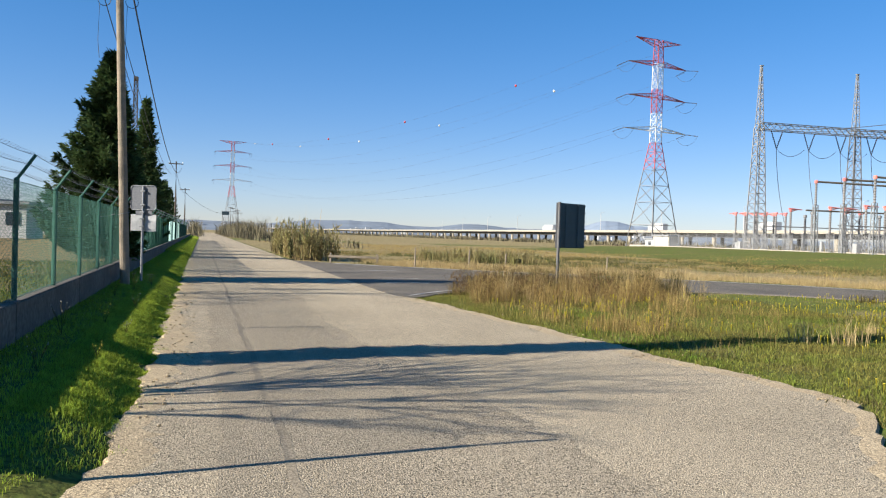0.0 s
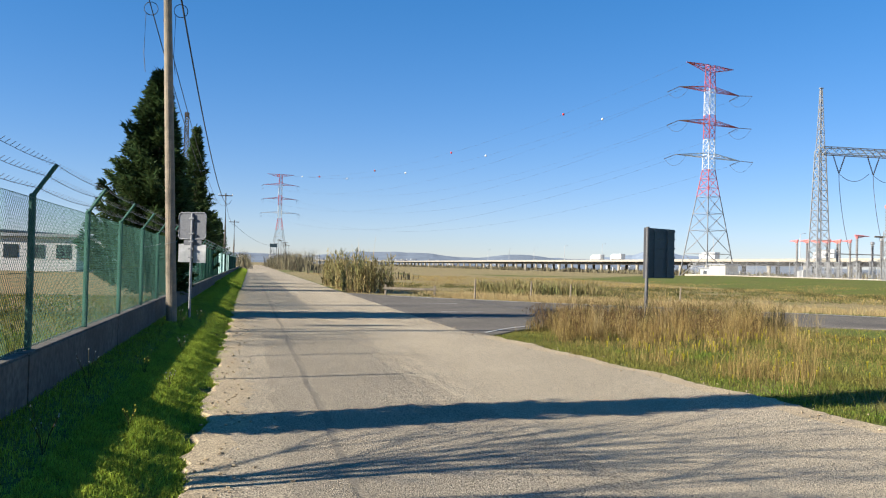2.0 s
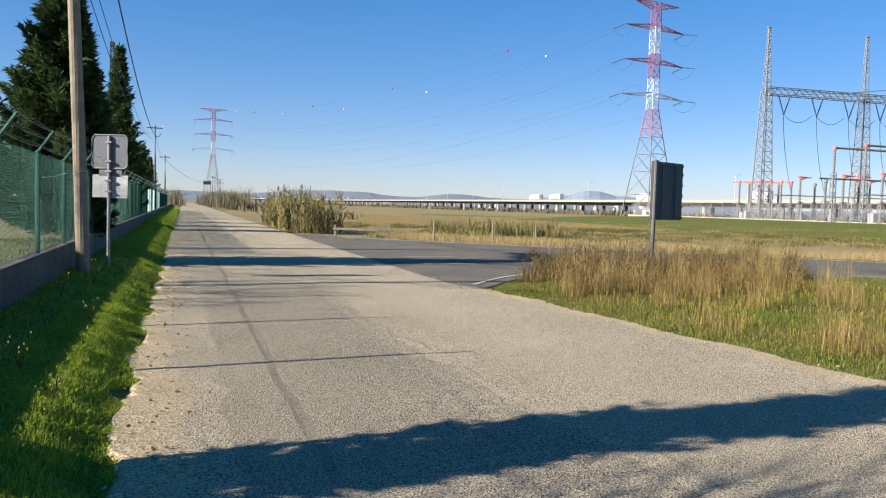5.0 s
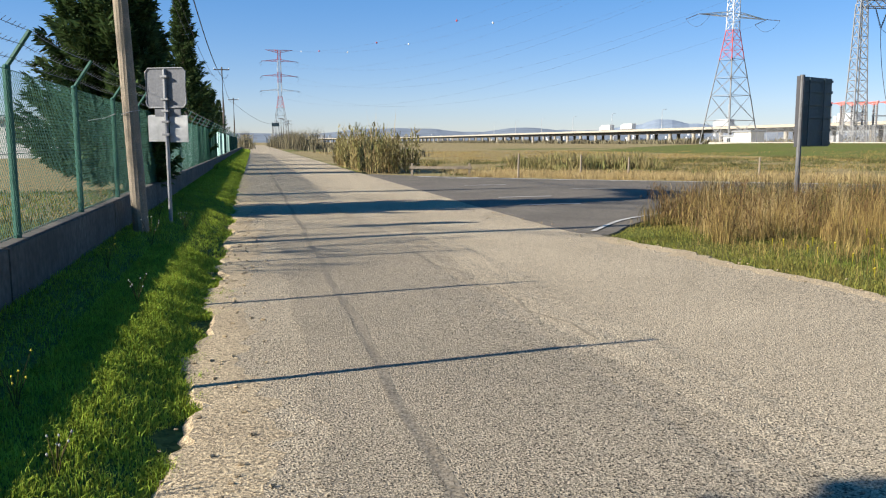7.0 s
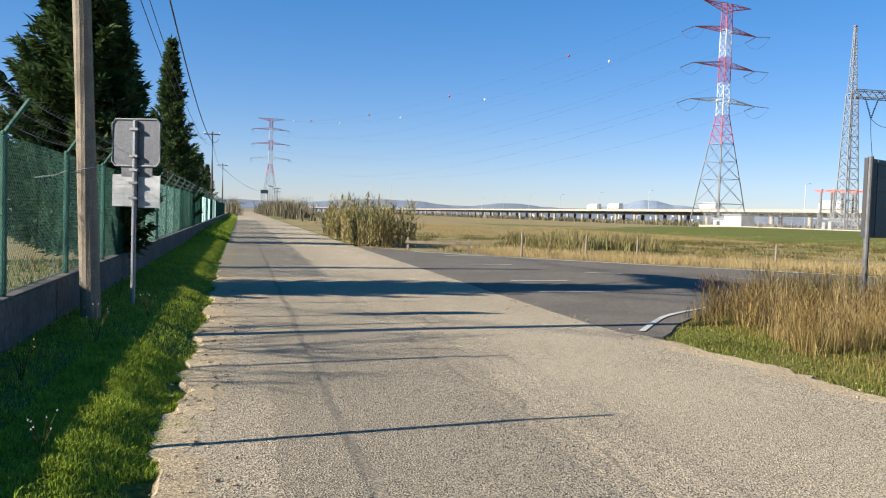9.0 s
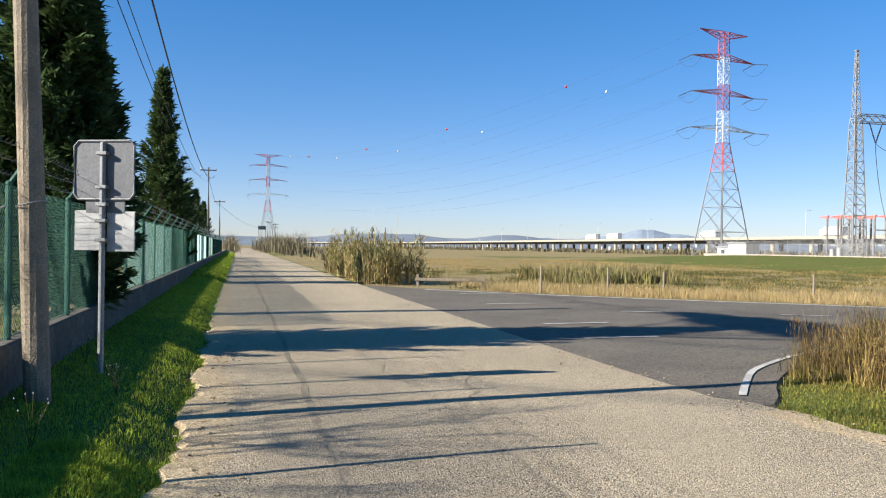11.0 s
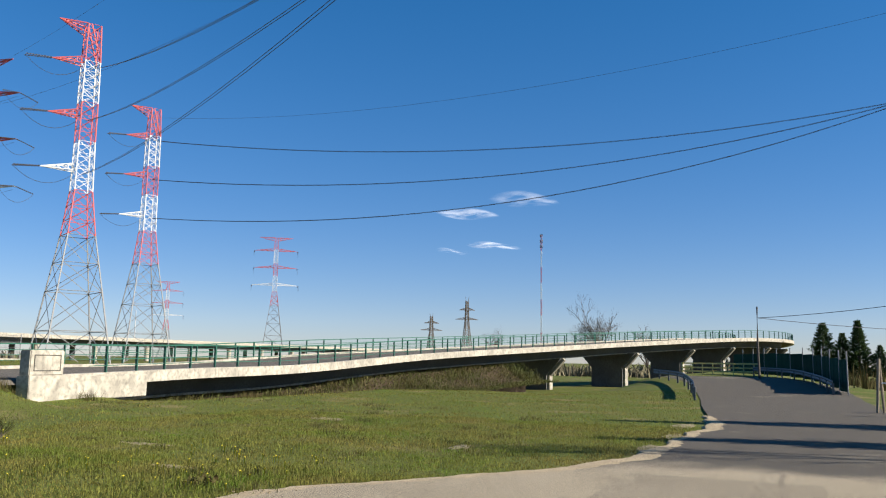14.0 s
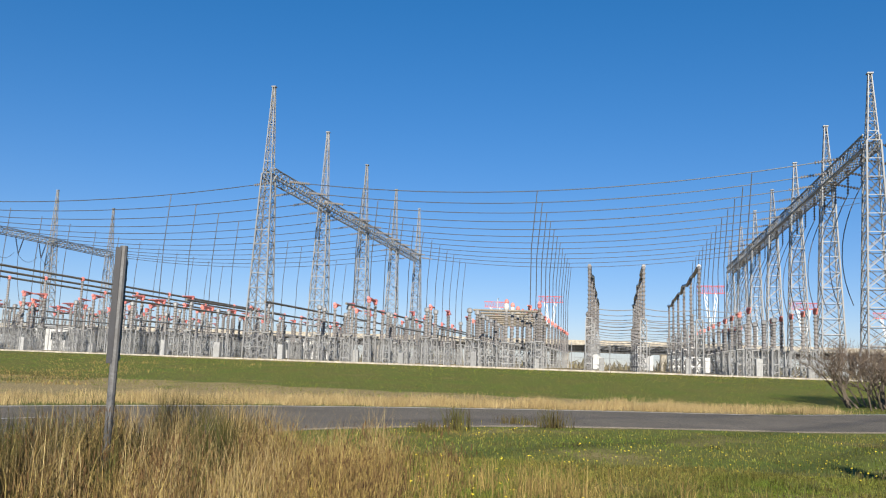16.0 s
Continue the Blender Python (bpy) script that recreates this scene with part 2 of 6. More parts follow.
M_SAND = mat("trodden_sand", (0.33, 0.27, 0.16), (0.22, 0.18, 0.10), 0.95, scale=2.5, fine=20, bump=0.5, grain=(25, 0.5), spec=0.1)
M_SOIL = mat("brown_soil", (0.085, 0.06, 0.038), (0.055, 0.04, 0.027), 0.95, scale=1.2, fine=12, bump=0.8, grain=(18, 0.4), spec=0.1)
M_BALL_R = mat("red_marker_ball", (0.65, 0.05, 0.05), None, 0.5, bump=0)


# ---- building helpers ----
def part(name, bm, material, parent=None, label=""):
    me = bpy.data.meshes.new(name)
    bm.to_mesh(me)
    bm.free()
    me.materials.append(material)
    ob = new(name, me)
    if parent is not None:
        ob.parent = parent
    if label:
        ob["label"] = label
    return ob


def thing(name, loc, label, category, group="", rz=0.0):
    ob = new(name)
    ob.empty_display_size = 0.2
    ob.location, ob.rotation_euler = loc, (0, 0, radians(rz))
    return tagged(ob, label, category, group)


def B():
    return bmesh.new()


def box(bm, x0, y0, z0, x1, y1, z1, bevel=0.0):
    g = bmesh.ops.create_cube(bm, size=1, matrix=Matrix.Translation(((x0 + x1) / 2, (y0 + y1) / 2, (z0 + z1) / 2)) @ Matrix.Diagonal((abs(x1 - x0), abs(y1 - y0), abs(z1 - z0), 1)))
    if bevel:
        es = list({e for v in g["verts"] for e in v.link_edges})
        bmesh.ops.bevel(bm, geom=es, offset=bevel, segments=2, affect='EDGES')
    return bm


def beam(bm, p, q, w, w2=None, n=4):
    """A straight bar of n sides from p to q."""
    p, q = Vector(p), Vector(q)
    d = (q - p).normalized()
    u = d.orthogonal().normalized()
    v = d.cross(u)
    w2 = w if w2 is None else w2
    a = [bm.verts.new(p + (u * math.cos(i * math.tau / n) + v * math.sin(i * math.tau / n)) * w) for i in range(n)]
    b = [bm.verts.new(q + (u * math.cos(i * math.tau / n) + v * math.sin(i * math.tau / n)) * w2) for i in range(n)]
    for i in range(n):
        bm.faces.new((a[i], a[(i + 1) % n], b[(i + 1) % n], b[i]))
    bm.faces.new(a[::-1])
    bm.faces.new(b)
    return bm


def tube(bm, pts, r, n=6):
    pts = [Vector(p) for p in pts]
    rings = []
    for i, p in enumerate(pts):
        d = (pts[min(i + 1, len(pts) - 1)] - pts[max(i - 1, 0)]).normalized()
        u = Vector((0, 0, 1)).cross(d)
        u = u.normalized() if u.length > 1e-3 else d.orthogonal().normalized()
        v = d.cross(u)
        rr = r[i] if isinstance(r, (list, tuple)) else r
        rings.append([bm.verts.new(p + (u * math.cos(k * math.tau / n) + v * math.sin(k * math.tau / n)) * rr) for k in range(n)])
    for a, b in zip(rings, rings[1:]):
        for k in range(n):
            bm.faces.new((a[k], a[(k + 1) % n], b[(k + 1) % n], b[k]))
    bm.faces.new(rings[0][::-1])
    bm.faces.new(rings[-1])
    return bm


def lathe(bm, x, y, prof, n=10):
    """A turned body: prof is a list of (radius, z)."""
    rings = [[bm.verts.new((x + r * math.cos(k * math.tau / n), y + r * math.sin(k * math.tau / n), z)) for k in range(n)] for r, z in prof]
    for a, b in zip(rings, rings[1:]):
        for k in range(n):
            bm.faces.new((a[k], a[(k + 1) % n], b[(k + 1) % n], b[k]))
    bm.faces.new(rings[0][::-1])
    bm.faces.new(rings[-1])
    return bm


def sag(p, q, drop, n=14):
    p, q = Vector(p), Vector(q)
    return [p.lerp(q, i / n) - Vector((0, 0, 4 * drop * (i / n) * (1 - i / n))) for i in range(n + 1)]


def smooth_line(pts, step):
    """Points every step metres along a rounded line through pts."""
    pts = [np.array(p, float) for p in pts]
    P = [2 * pts[0] - pts[1]] + pts + [2 * pts[-1] - pts[-2]]
    out = []
    for i in range(1, len(P) - 2):
        k = max(1, int(np.linalg.norm(P[i + 1] - P[i]) / step))
        for j in range(k):
            t = j / k
            out.append(0.5 * (2 * P[i] + (P[i + 1] - P[i - 1]) * t + (2 * P[i - 1] - 5 * P[i] + 4 * P[i + 1] - P[i + 2]) * t * t + (3 * P[i] - P[i - 1] - 3 * P[i + 1] + P[i + 2]) * t ** 3))
    out.append(P[-2])
    return np.array(out)


def mesh_np(name, verts, faces, material):
    me = bpy.data.meshes.new(name)
    me.from_pydata(verts.tolist() if hasattr(verts, "tolist") else verts, [], faces.tolist() if hasattr(faces, "tolist") else faces)
    me.materials.append(material)
    me.update()
    return new(name, me)


# ---- the lie of the land ----
BR = [(24.0, -8.6, 0.75), (25.2, -18, 0.95), (25.5, -28, 1.15), (24.6, -45, 2.05), (19.9, -65, 3.05), (14.6, -80, 3.9), (5.5, -104, 5.1), (0.2, -118, 5.4), (-1.6, -132, 5.4), (0.0, -150, 5.2)]
NEAR = [(4.4, 18.0), (5.45, 18.3), (6.15, 19.3), (7.05, 20.3), (8.1, 21.2), (9.3, 21.9), (11.0, 22.5), (14.5, 22.4), (18.5, 20.6), (21.7, 17.0), (23.6, 12.5), (25.0, 7.0), (25.2, 1.0), (24.6, -5.0), (24.2, -8.6)]
FAR = [(4.4, 45.3), (5.2, 44.0), (6.5, 42.0), (8.0, 40.2), (10.5, 37.6), (14.0, 34.6), (18.0, 31.6), (23.5, 26.6), (27.6, 20.5), (30.6, 14.0), (32.8, 7.0), (33.6, 1.0), (33.4, -5.0), (33.2, -8.6)]


def side_z(y):
    return 0.006 + 0.72 * min(1, max(0, (9 - y) / 16.0)) ** 1.3


def smoothstep(a, b, v):
    t = np.clip((v - a) / (b - a), 0, 1)
    return t * t * (3 - 2 * t)


def road_z(y):
    return 1.1 * smoothstep(-22, -56, y) if y < 0 else 0.0 * y


def land(x, y):
    """Height of the ground."""
    x, y = np.asarray(x, float), np.asarray(y, float)
    z = np.zeros(np.broadcast(x, y).shape)
    z = z + (0.20 * smoothstep(-0.42, -0.98, x) + 0.08 * smoothstep(-0.9, -1.9, x)) * smoothstep(1.0, 4.5, y) + 0.25 * smoothstep(-2.0, -2.2, x) * smoothstep(0.5, 3.0, y)
    edge = 64 + 0.08 * y
    plat = smoothstep(edge - 26, edge, x) * (1 - smoothstep(128, 150, y)) * smoothstep(-62, -40, y) * (1 - smoothstep(178, 196, x))
    z = z + 1.1 * plat
    # the side road climbs to the bridge on a low bank
    cx = np.interp(y, (-30, -8.6, 1, 7, 14, 20.5), (29, 28.8, 29.4, 28.9, 26.5, 23))
    rise = 0.72 * np.clip((9 - y) / 16.0, 0, 1) ** 1.3
    slack = 10.0 - 4.9 * smoothstep(-5.0, -7.6, y) * (x < cx)
    z = z + rise * (1 - smoothstep(np.where(slack < 9, 3.7, 4.2), slack, np.abs(x - cx))) * smoothstep(-14, -8.6, y)
    # the old road climbs a little behind
    rx = np.interp(y, (-60, -45, -30, -12, 0), (6.5, 3, 0.5, 0, 1.5))
    z = z + 0.8 * smoothstep(-22, -56, y) * (1 - smoothstep(4, 11, np.abs(x - rx)))
    z = z - 1.0 * smoothstep(-25, -60, y) * smoothstep(8, 14, x) * (1 - smoothstep(45, 60, x))
    z = z - 0.75 * smoothstep(-10, -17, y) * smoothstep(20.5, 24.0, x) * (1 - smoothstep(36, 46, x)) * smoothstep(-70, -50, y)
    bump = 0.05 * np.sin(x * 0.9 + 1.3 * np.sin(y * 0.31)) * np.sin(y * 0.7 + x * 0.23)
    z = z + bump * smoothstep(6.5, 10, x) * (1 - smoothstep(19, 22.5, x)) * (1 - smoothstep(15, 18, y))
    return z - 0.02


def axis(inner, lo, hi, step, far):
    v, a = list(np.arange(lo, hi + 1e-6, step)), []
    d, p = step, hi
    while p < far:
        d *= 1.22
        p += d
        a.append(p)
    d, p, b = step, lo, []
    while p > -far:
        d *= 1.22
        p -= d
        b.append(p)
    return np.array(b[::-1] + v + a)


gx, gy = axis(0, -3.0, 36.0, 0.5, 4800), axis(0, -40.0, 46.0, 0.7, 4800)
gx = np.sort(np.concatenate([gx, [-2.02, -2.2, -1.75, -1.25, -0.75, -0.88, -0.64, -0.54, -0.44, -0.36]]))
XX, YY = np.meshgrid(gx, gy)
ZZ = land(XX, YY)
nx, ny = len(gx), len(gy)
idx = np.arange(nx * ny).reshape(ny, nx)
gf = np.stack([idx[:-1, :-1], idx[:-1, 1:], idx[1:, 1:], idx[1:, :-1]], -1).reshape(-1, 4)
ground = mesh_np("ground", np.stack([XX, YY, ZZ], -1).reshape(-1, 3), gf, M_GROUND)
for pl in ground.data.polygons:
    pl.use_smooth = True
tagged(ground, "green and straw-coloured meadow with bare patches", "ground", kind="structure")
# where the sward is dry or bare
dry = 0.25 + 0 * XX
dry = np.where((XX > 29) & (XX < 44) & (YY > 8), 1.0 - smoothstep(36, 44, XX - 0.12 * (YY - 10)), dry)
dry = np.where((XX > 5) & (XX < 60) & (YY > 32) & (YY < 140), 0.75, dry)
dry = np.where((XX > 40 + 0.08 * YY) & (XX < 68 + 0.08 * YY) & (YY > -60) & (YY < 130), 0.05, dry)
dry = np.where((XX > 66 + 0.08 * YY) & (YY > -60) & (YY < 150), 1.0, dry)
dry = np.where(XX < -2.1, np.where(YY > 18, 1.0, 0.35), dry)
dry = np.where((XX < -0.4) & (XX > -2.1), 0.1, dry)
dry = np.where((XX > 2) & (XX < 24) & (YY < 17), 0.2, dry)
dry = np.where(YY > 160, 0.8, dry)
at = ground.data.attributes.new("dry", 'FLOAT', 'POINT')
at.data.foreach_set("value", dry.reshape(-1).astype(np.float32))


def strip(name, left, right, z, material, drop=0.0):
    """A road surface between two edge lines of as many points, its rims sloping down by drop."""
    v = []
    for a, b in zip(left, right):
        rim = 0.22 / np.linalg.norm(b - a)
        us = ([-rim] if drop else []) + [k / 12 for k in range(13)] + ([1 + rim] if drop else [])
        for u in us:
            p = a + (b - a) * u
            v.append((p[0], p[1], z(p[0], p[1]) - (drop if u < 0 or u > 1 else 0)))
    m = len(us) - 1
    f = [(i * (m + 1) + k, i * (m + 1) + k + 1, (i + 1) * (m + 1) + k + 1, (i + 1) * (m + 1) + k) for i in range(len(left) - 1) for k in range(m)]
    return mesh_np(name, v, f, material)


def resample(pts, n):
    pts = np.array(pts, float)
    s = np.concatenate([[0], np.cumsum(np.linalg.norm(np.diff(pts, axis=0), axis=1))])
    u = np.linspace(0, s[-1], n)
    return np.stack([np.interp(u, s, pts[:, k]) for k in range(pts.shape[1])], -1)


# the old pale road


RE = [(5.2, 420), (4.95, 120), (4.9, 60), (4.9, 20), (5.2, 18.4), (5.38, 16.5), (5.5, 14.8), (5.75, 12.2), (6.0, 10.2), (6.15, 8.4), (6.3, 7.0), (6.5, 5.8), (6.45, 4.8), (5.75, 3.6), (4.7, 2.3), (3.8, 0.9), (3.15, -0.8), (2.8, -3), (2.6, -6.5), (2.45, -10.5), (3.4, -19), (4.5, -30), (6.5, -43), (10.0, -53)]
LE = [(-0.5, 420), (-0.55, 120), (-0.55, 60), (-0.4, 30), (-0.3, 22), (-0.34, 12), (-0.32, 6), (-0.5, 3.2), (-1.4, 0.8), (-3.4, -2.0), (-4.0, -6), (-3.4, -11), (-2.6, -15), (-2.9, -26), (-2.2, -40), (0.5, -52), (4.5, -60)]
ll, rl = smooth_line(LE, 0.5), smooth_line(RE, 0.5)
yy = np.concatenate([np.arange(-52, 46, 0.35), np.arange(46, 120, 3), np.arange(120, 420, 20)])
lx, rx_ = np.interp(yy, ll[::-1, 1], ll[::-1, 0]), np.interp(yy, rl[::-1, 1], rl[::-1, 0])
rng = np.random.RandomState(4)
wob = np.convolve(rng.randn(len(yy) + 8), np.ones(5) / 5, 'same')[4:-4]
wob2 = np.convolve(rng.randn(len(yy) + 8), np.ones(5) / 5, 'same')[4:-4]
left = np.stack([lx + 0.07 * wob, yy], -1)
right = np.stack([rx_ + 0.03 * wob2, yy], -1)
road = strip("road", left, right, lambda x, y: float(land(x, y)) * (1.0 if y < -20 else 0.0) + 0.03 - 0.012 * abs(x - 2.4) / 3, M_ROAD)
# the dimmer look of the lane against the sun is painted on by y
rear_shade = road.data.attributes.new("rear_shade", 'FLOAT', 'POINT')
rear_shade.data.foreach_set("value", np.repeat(0.05 + 0.9 * smoothstep(3.5, -4.0, yy), 13).astype(np.float32))
tagged(road, "worn pale asphalt lane with ragged gravelly edges", "road", kind="structure")
n_s = smooth_line(NEAR, 0.6)
f_s = smooth_line(FAR, 0.6)
NN = 90
n_r, f_r = resample(n_s, NN), resample(f_s, NN)
side = strip("side_road", n_r, f_r, lambda x, y: side_z(y) + 0.008, M_SIDE, 0.16)
tagged(side, "dark asphalt side road curving away to a bridge", "road", kind="structure")


def shoulder(name, line_x, y0, y1, w0, w1, sgn, seed, label):
    r = np.random.RandomState(seed)
    yv = np.arange(y0, y1, 0.12)
    n = len(yv)
    wv = w0 + (w1 - w0) * (0.5 + 0.5 * np.sin(yv * 0.7 + seed)) * r.uniform(0.6, 1.0, n)
    xo = line_x(yv) - sgn * (0.16 + 0.03 * r.randn(n) + 0.06 * np.sin(yv * 2.7 + seed))
    v = []
    for k in range(5):
        u = (-0.12, 0.12, 0.45, 0.75, 1.0)[k]
        v.append(np.stack([xo + sgn * wv * u + (0.03 * r.randn(n) if k == 4 else 0), yv, (-0.05, 0.033, 0.0345, 0.0345, 0.031)[k] - 0.012 * np.abs(xo + sgn * wv * u - 2.4) / 3], -1))
    V = np.stack(v, 1).reshape(-1, 3)
    F = [(i * 5 + k, i * 5 + k + 1, (i + 1) * 5 + k + 1, (i + 1) * 5 + k) for i in range(n - 1) for k in range(4)]
    return tagged(mesh_np(name, V, F, M_GRAVEL), label, "gravel", kind="structure")


shoulder("gravel_shoulder", lambda q: np.interp(q, ll[::-1, 1], ll[::-1, 0]), 1.6, 46, 0.28, 0.55, 1, 1, "sandy gravel shoulder along the lane")
shoulder("gravel_shoulder", lambda q: np.interp(q, rl[::-1, 1], rl[::-1, 0]), -14, 18, 0.25, 0.5, -1, 2, "sandy gravel shoulder along the lane")


def ribbon(name, line, w, z, material, label, category="road marking"):
    line = np.array(line)
    d = np.gradient(line, axis=0)
    nrm = np.stack([-d[:, 1], d[:, 0]], -1)
    nrm /= np.linalg.norm(nrm, axis=1)[:, None] + 1e-9
    v = []
    for p, q in zip(line - nrm * w / 2, line + nrm * w / 2):
        v += [(p[0], p[1], z(p[0], p[1])), (q[0], q[1], z(q[0], q[1]))]
    f = [(2 * i, 2 * i + 1, 2 * i + 3, 2 * i + 2) for i in range(len(line) - 1)]
    return tagged(mesh_np(name, v, f, material), label, category, kind="structure")


mark_z = lambda x, y: side_z(y) + 0.0215
across = lambda k: n_r + (f_r - n_r) * k
ribbon("edge_line", across(0.955)[6:], 0.28, mark_z, M_PAINT, "worn white edge line on dark asphalt")
ribbon("corner_line", smooth_line([(5.35, 18.75), (5.9, 19.5), (6.6, 20.38), (7.45, 21.12), (8.4, 21.8), (9.5, 22.35)], 0.3), 0.085, lambda x, y: side_z(y) + 0.0215, M_PAINT, "white painted line round the grass corner")
for a in (12, 19, 26):
    ribbon("centre_dash", across(0.5)[a:a + 3], 0.12, mark_z, M_PAINT, "faded white centre dash")
for y0 in (24.3, 27.0, 33.0, 38.0):
    ribbon("junction_dash", np.array([(5.9 + 0.1 * (y0 - 24), y0), (6.6 + 0.1 * (y0 - 24), y0 + 0.1), (7.4 + 0.1 * (y0 - 24), y0 + 0.15)]), 0.13, mark_z, M_PAINT, "worn white dash across the side road mouth")
top_z = lambda x, y: 0.0345 - 0.012 * abs(x - 2.4) / 3
py = np.arange(1.0, 18.9, 0.3)
pr_ = np.random.RandomState(9)
p_l = np.stack([0.25 + 0.5 * (py < 2) * 0 + 0.03 * pr_.randn(len(py)), py], -1)
p_r = np.stack([2.55 + 0.35 * np.sin(py * 0.28 + 1.0) + 0.05 * pr_.randn(len(py)) - 0.9 * smoothstep(4, -6, py), py], -1)
tagged(strip("asphalt_patch", p_l, p_r, lambda x, y: 0.0325 - 0.012 * abs(x - 2.4) / 3, M_PATCH), "long darker repaired strip in the lane", "road patch", kind="structure")
# old seams and cracks in the pale road
seam = np.array([(0.72 + 0.025 * math.sin(k * 0.8) + 0.012 * (k % 3), 0.5 * k) for k in range(128)])
ribbon("tar_seam", seam, 0.07, top_z, M_TAR, "dark sealed seam along the asphalt", "crack")
for cx, cy, ln, dr in ((2.1, 19.1, 3.5, 0.9), (1.9, 22.5, 5, -0.3), (2.4, 14.5, 5.5, -0.6)):
    pts = np.array([(cx + dr * 0.3 * k * 0.25 + 0.08 * math.sin(2.3 * k), cy + (k - 5) * ln / 10) for k in range(11)])
    ribbon("crack", pts, 0.03, top_z, M_TAR, "thin winding crack in pale asphalt", "crack")


# ---- wall and fence along the lane ----
FX = -1.98
for i in range(29):
    y0 = 3.0 + i * 5.0
    bm = box(B(), FX - 0.1, y0, -0.25, FX + 0.1, y0 + 4.985, 0.70, 0.015)
    tagged(part("low_wall", bm, M_CONC), "low weathered concrete wall under a green fence", "wall", "low wall bays", kind="structure")


def fence_panel(y0, y1, wires=True, screen=None):
    """One bay: post with a leaning arm, mesh, top and bottom wires and barbed strands."""
    f = thing("mesh_fence", (FX, y0, 0.7), "green wire mesh fence bay on the low wall", "fence", "fence bays")
    L = y1 - y0
    part("post", lathe(B(), 0, 0, [(0.032, -0.05), (0.032, 1.41), (0.02, 1.425)], 8), M_GREEN, f)
    part("arm", beam(B(), (0, 0, 1.40), (0.2, 0.0, 1.70), 0.022, n=6), M_GREEN, f)
    bm = B()
    for z in (0.03, 0.7, 1.38):
        beam(bm, (0.02, 0, z), (0.02, L, z), 0.0035, n=3)
    H, s = 1.36, 0.062
    if wires:
        k = -H
        while k < L:
            for sg in (0, 1):
                a, b = max(k, 0.0), min(k + H, L)
                za, zb = (a - k), (b - k)
                if sg:
                    za, zb = H - za, H - zb
                if b - a > 0.02:
                    beam(bm, (0.02 + 0.003 * sg, a, 0.02 + za), (0.02 + 0.003 * sg, b, 0.02 + zb), 0.0019, n=3)
            k += s
    part("wire_mesh", bm, M_GREEN, f)
    for q in (0.25, 0.62, 0.98):
        bm = B()
        x, z = 0.2 * q, 1.40 + 0.3 * q
        tube(bm, [(x, L * i / 6, z - 0.03 * math.sin(math.pi * i / 6)) for i in range(7)], 0.0032, 3)
        for i in range(int(L / 0.14)):
            yb = 0.07 + i * 0.14
            beam(bm, (x - 0.02, yb, z - 0.02), (x + 0.02, yb + 0.01, z + 0.015), 0.0024, n=3)
        part("barbed_strand", bm, M_BARB, f)
    if screen:
        bm = B()
        n = int(L / 0.05)
        for i in range(n):
            ya, dy = 0.03 + i * 0.05, 0.0105
            lo_, hi_ = [[bm.verts.new((ox, ya + dy * q, zz)) for ox, q in ((0.0, -1), (0.004, 0), (0.0, 1))] for zz in (0.03, 1.36)]
            for k in range(2):
                bm.faces.new((lo_[k], lo_[k + 1], hi_[k + 1], hi_[k]))
        tagged(part("privacy_slats", bm, screen, f, "translucent pale green privacy strips" if screen is M_SCREEN else "dark green privacy strips"), kind="stuff")
    return f


rnd = random.Random(3)
y = 3.05
k = 0
while y < 118:
    L = 2.65 if y < 60 else 4.4
    scr = None
    if y > 25.5:
        scr = M_SCREEND if k % 5 == 3 or y > 75 else M_SCREEN
    fence_panel(y, y + L, wires=y < 52, screen=scr)
    y += L
    k += 1

# ---- wooden pole with its wires ----
pole = thing("utility_pole", (-1.59, 18.4, 0.28), "weathered round wooden utility pole in grass", "utility pole", "wooden poles")
bm = tube(B(), [(-0.30 * q, -0.02 * q + 0.02 * math.sin(q * 5), -0.5 + 7.65 * q) for q in [i / 10 for i in range(11)]], [0.112 - 0.003 * i for i in range(11)], 14)
part("shaft", bm, M_WOOD, pole)
part("crossarm", box(B(), -0.72, -0.05, 6.82, 0.16, 0.05, 6.9, 0.008), M_WOODD, pole)
for x in (-0.66, 0.1):
    part("insulator", lathe(B(), x, 0, [(0.02, 6.9), (0.045, 6.95), (0.05, 7.02), (0.025, 7.08)], 8), M_WHITE, pole)
bm = B()
tube(bm, [(-0.08 + 0.12 * math.cos(a), -0.12 * math.sin(a), 1.62 + 0.03 * math.cos(a)) for a in [i * math.tau / 16 for i in range(17)]], 0.006, 4)
tube(bm, [(-0.28, 0.0, 1.6), (-0.45, 0.2, 1.55), (-0.7, 0.4, 1.52)], 0.008, 4)
part("tie_wire", bm, M_GALV, pole)
bm = B()
for ox in (-0.62, -0.02):
    tube(bm, [(ox + 0.14 * math.cos(a), 0.05, 6.55 + 0.14 * math.sin(a)) for a in [i * math.tau / 14 for i in range(15)]], 0.008, 4)
    tube(bm, [(ox - 0.1, 0.05, 6.45), (ox - 0.12, 0.05, 5.6), (ox - 0.08, 0.05, 5.2)], 0.006, 4)
part("cable_loop", bm, M_CABLE, pole)


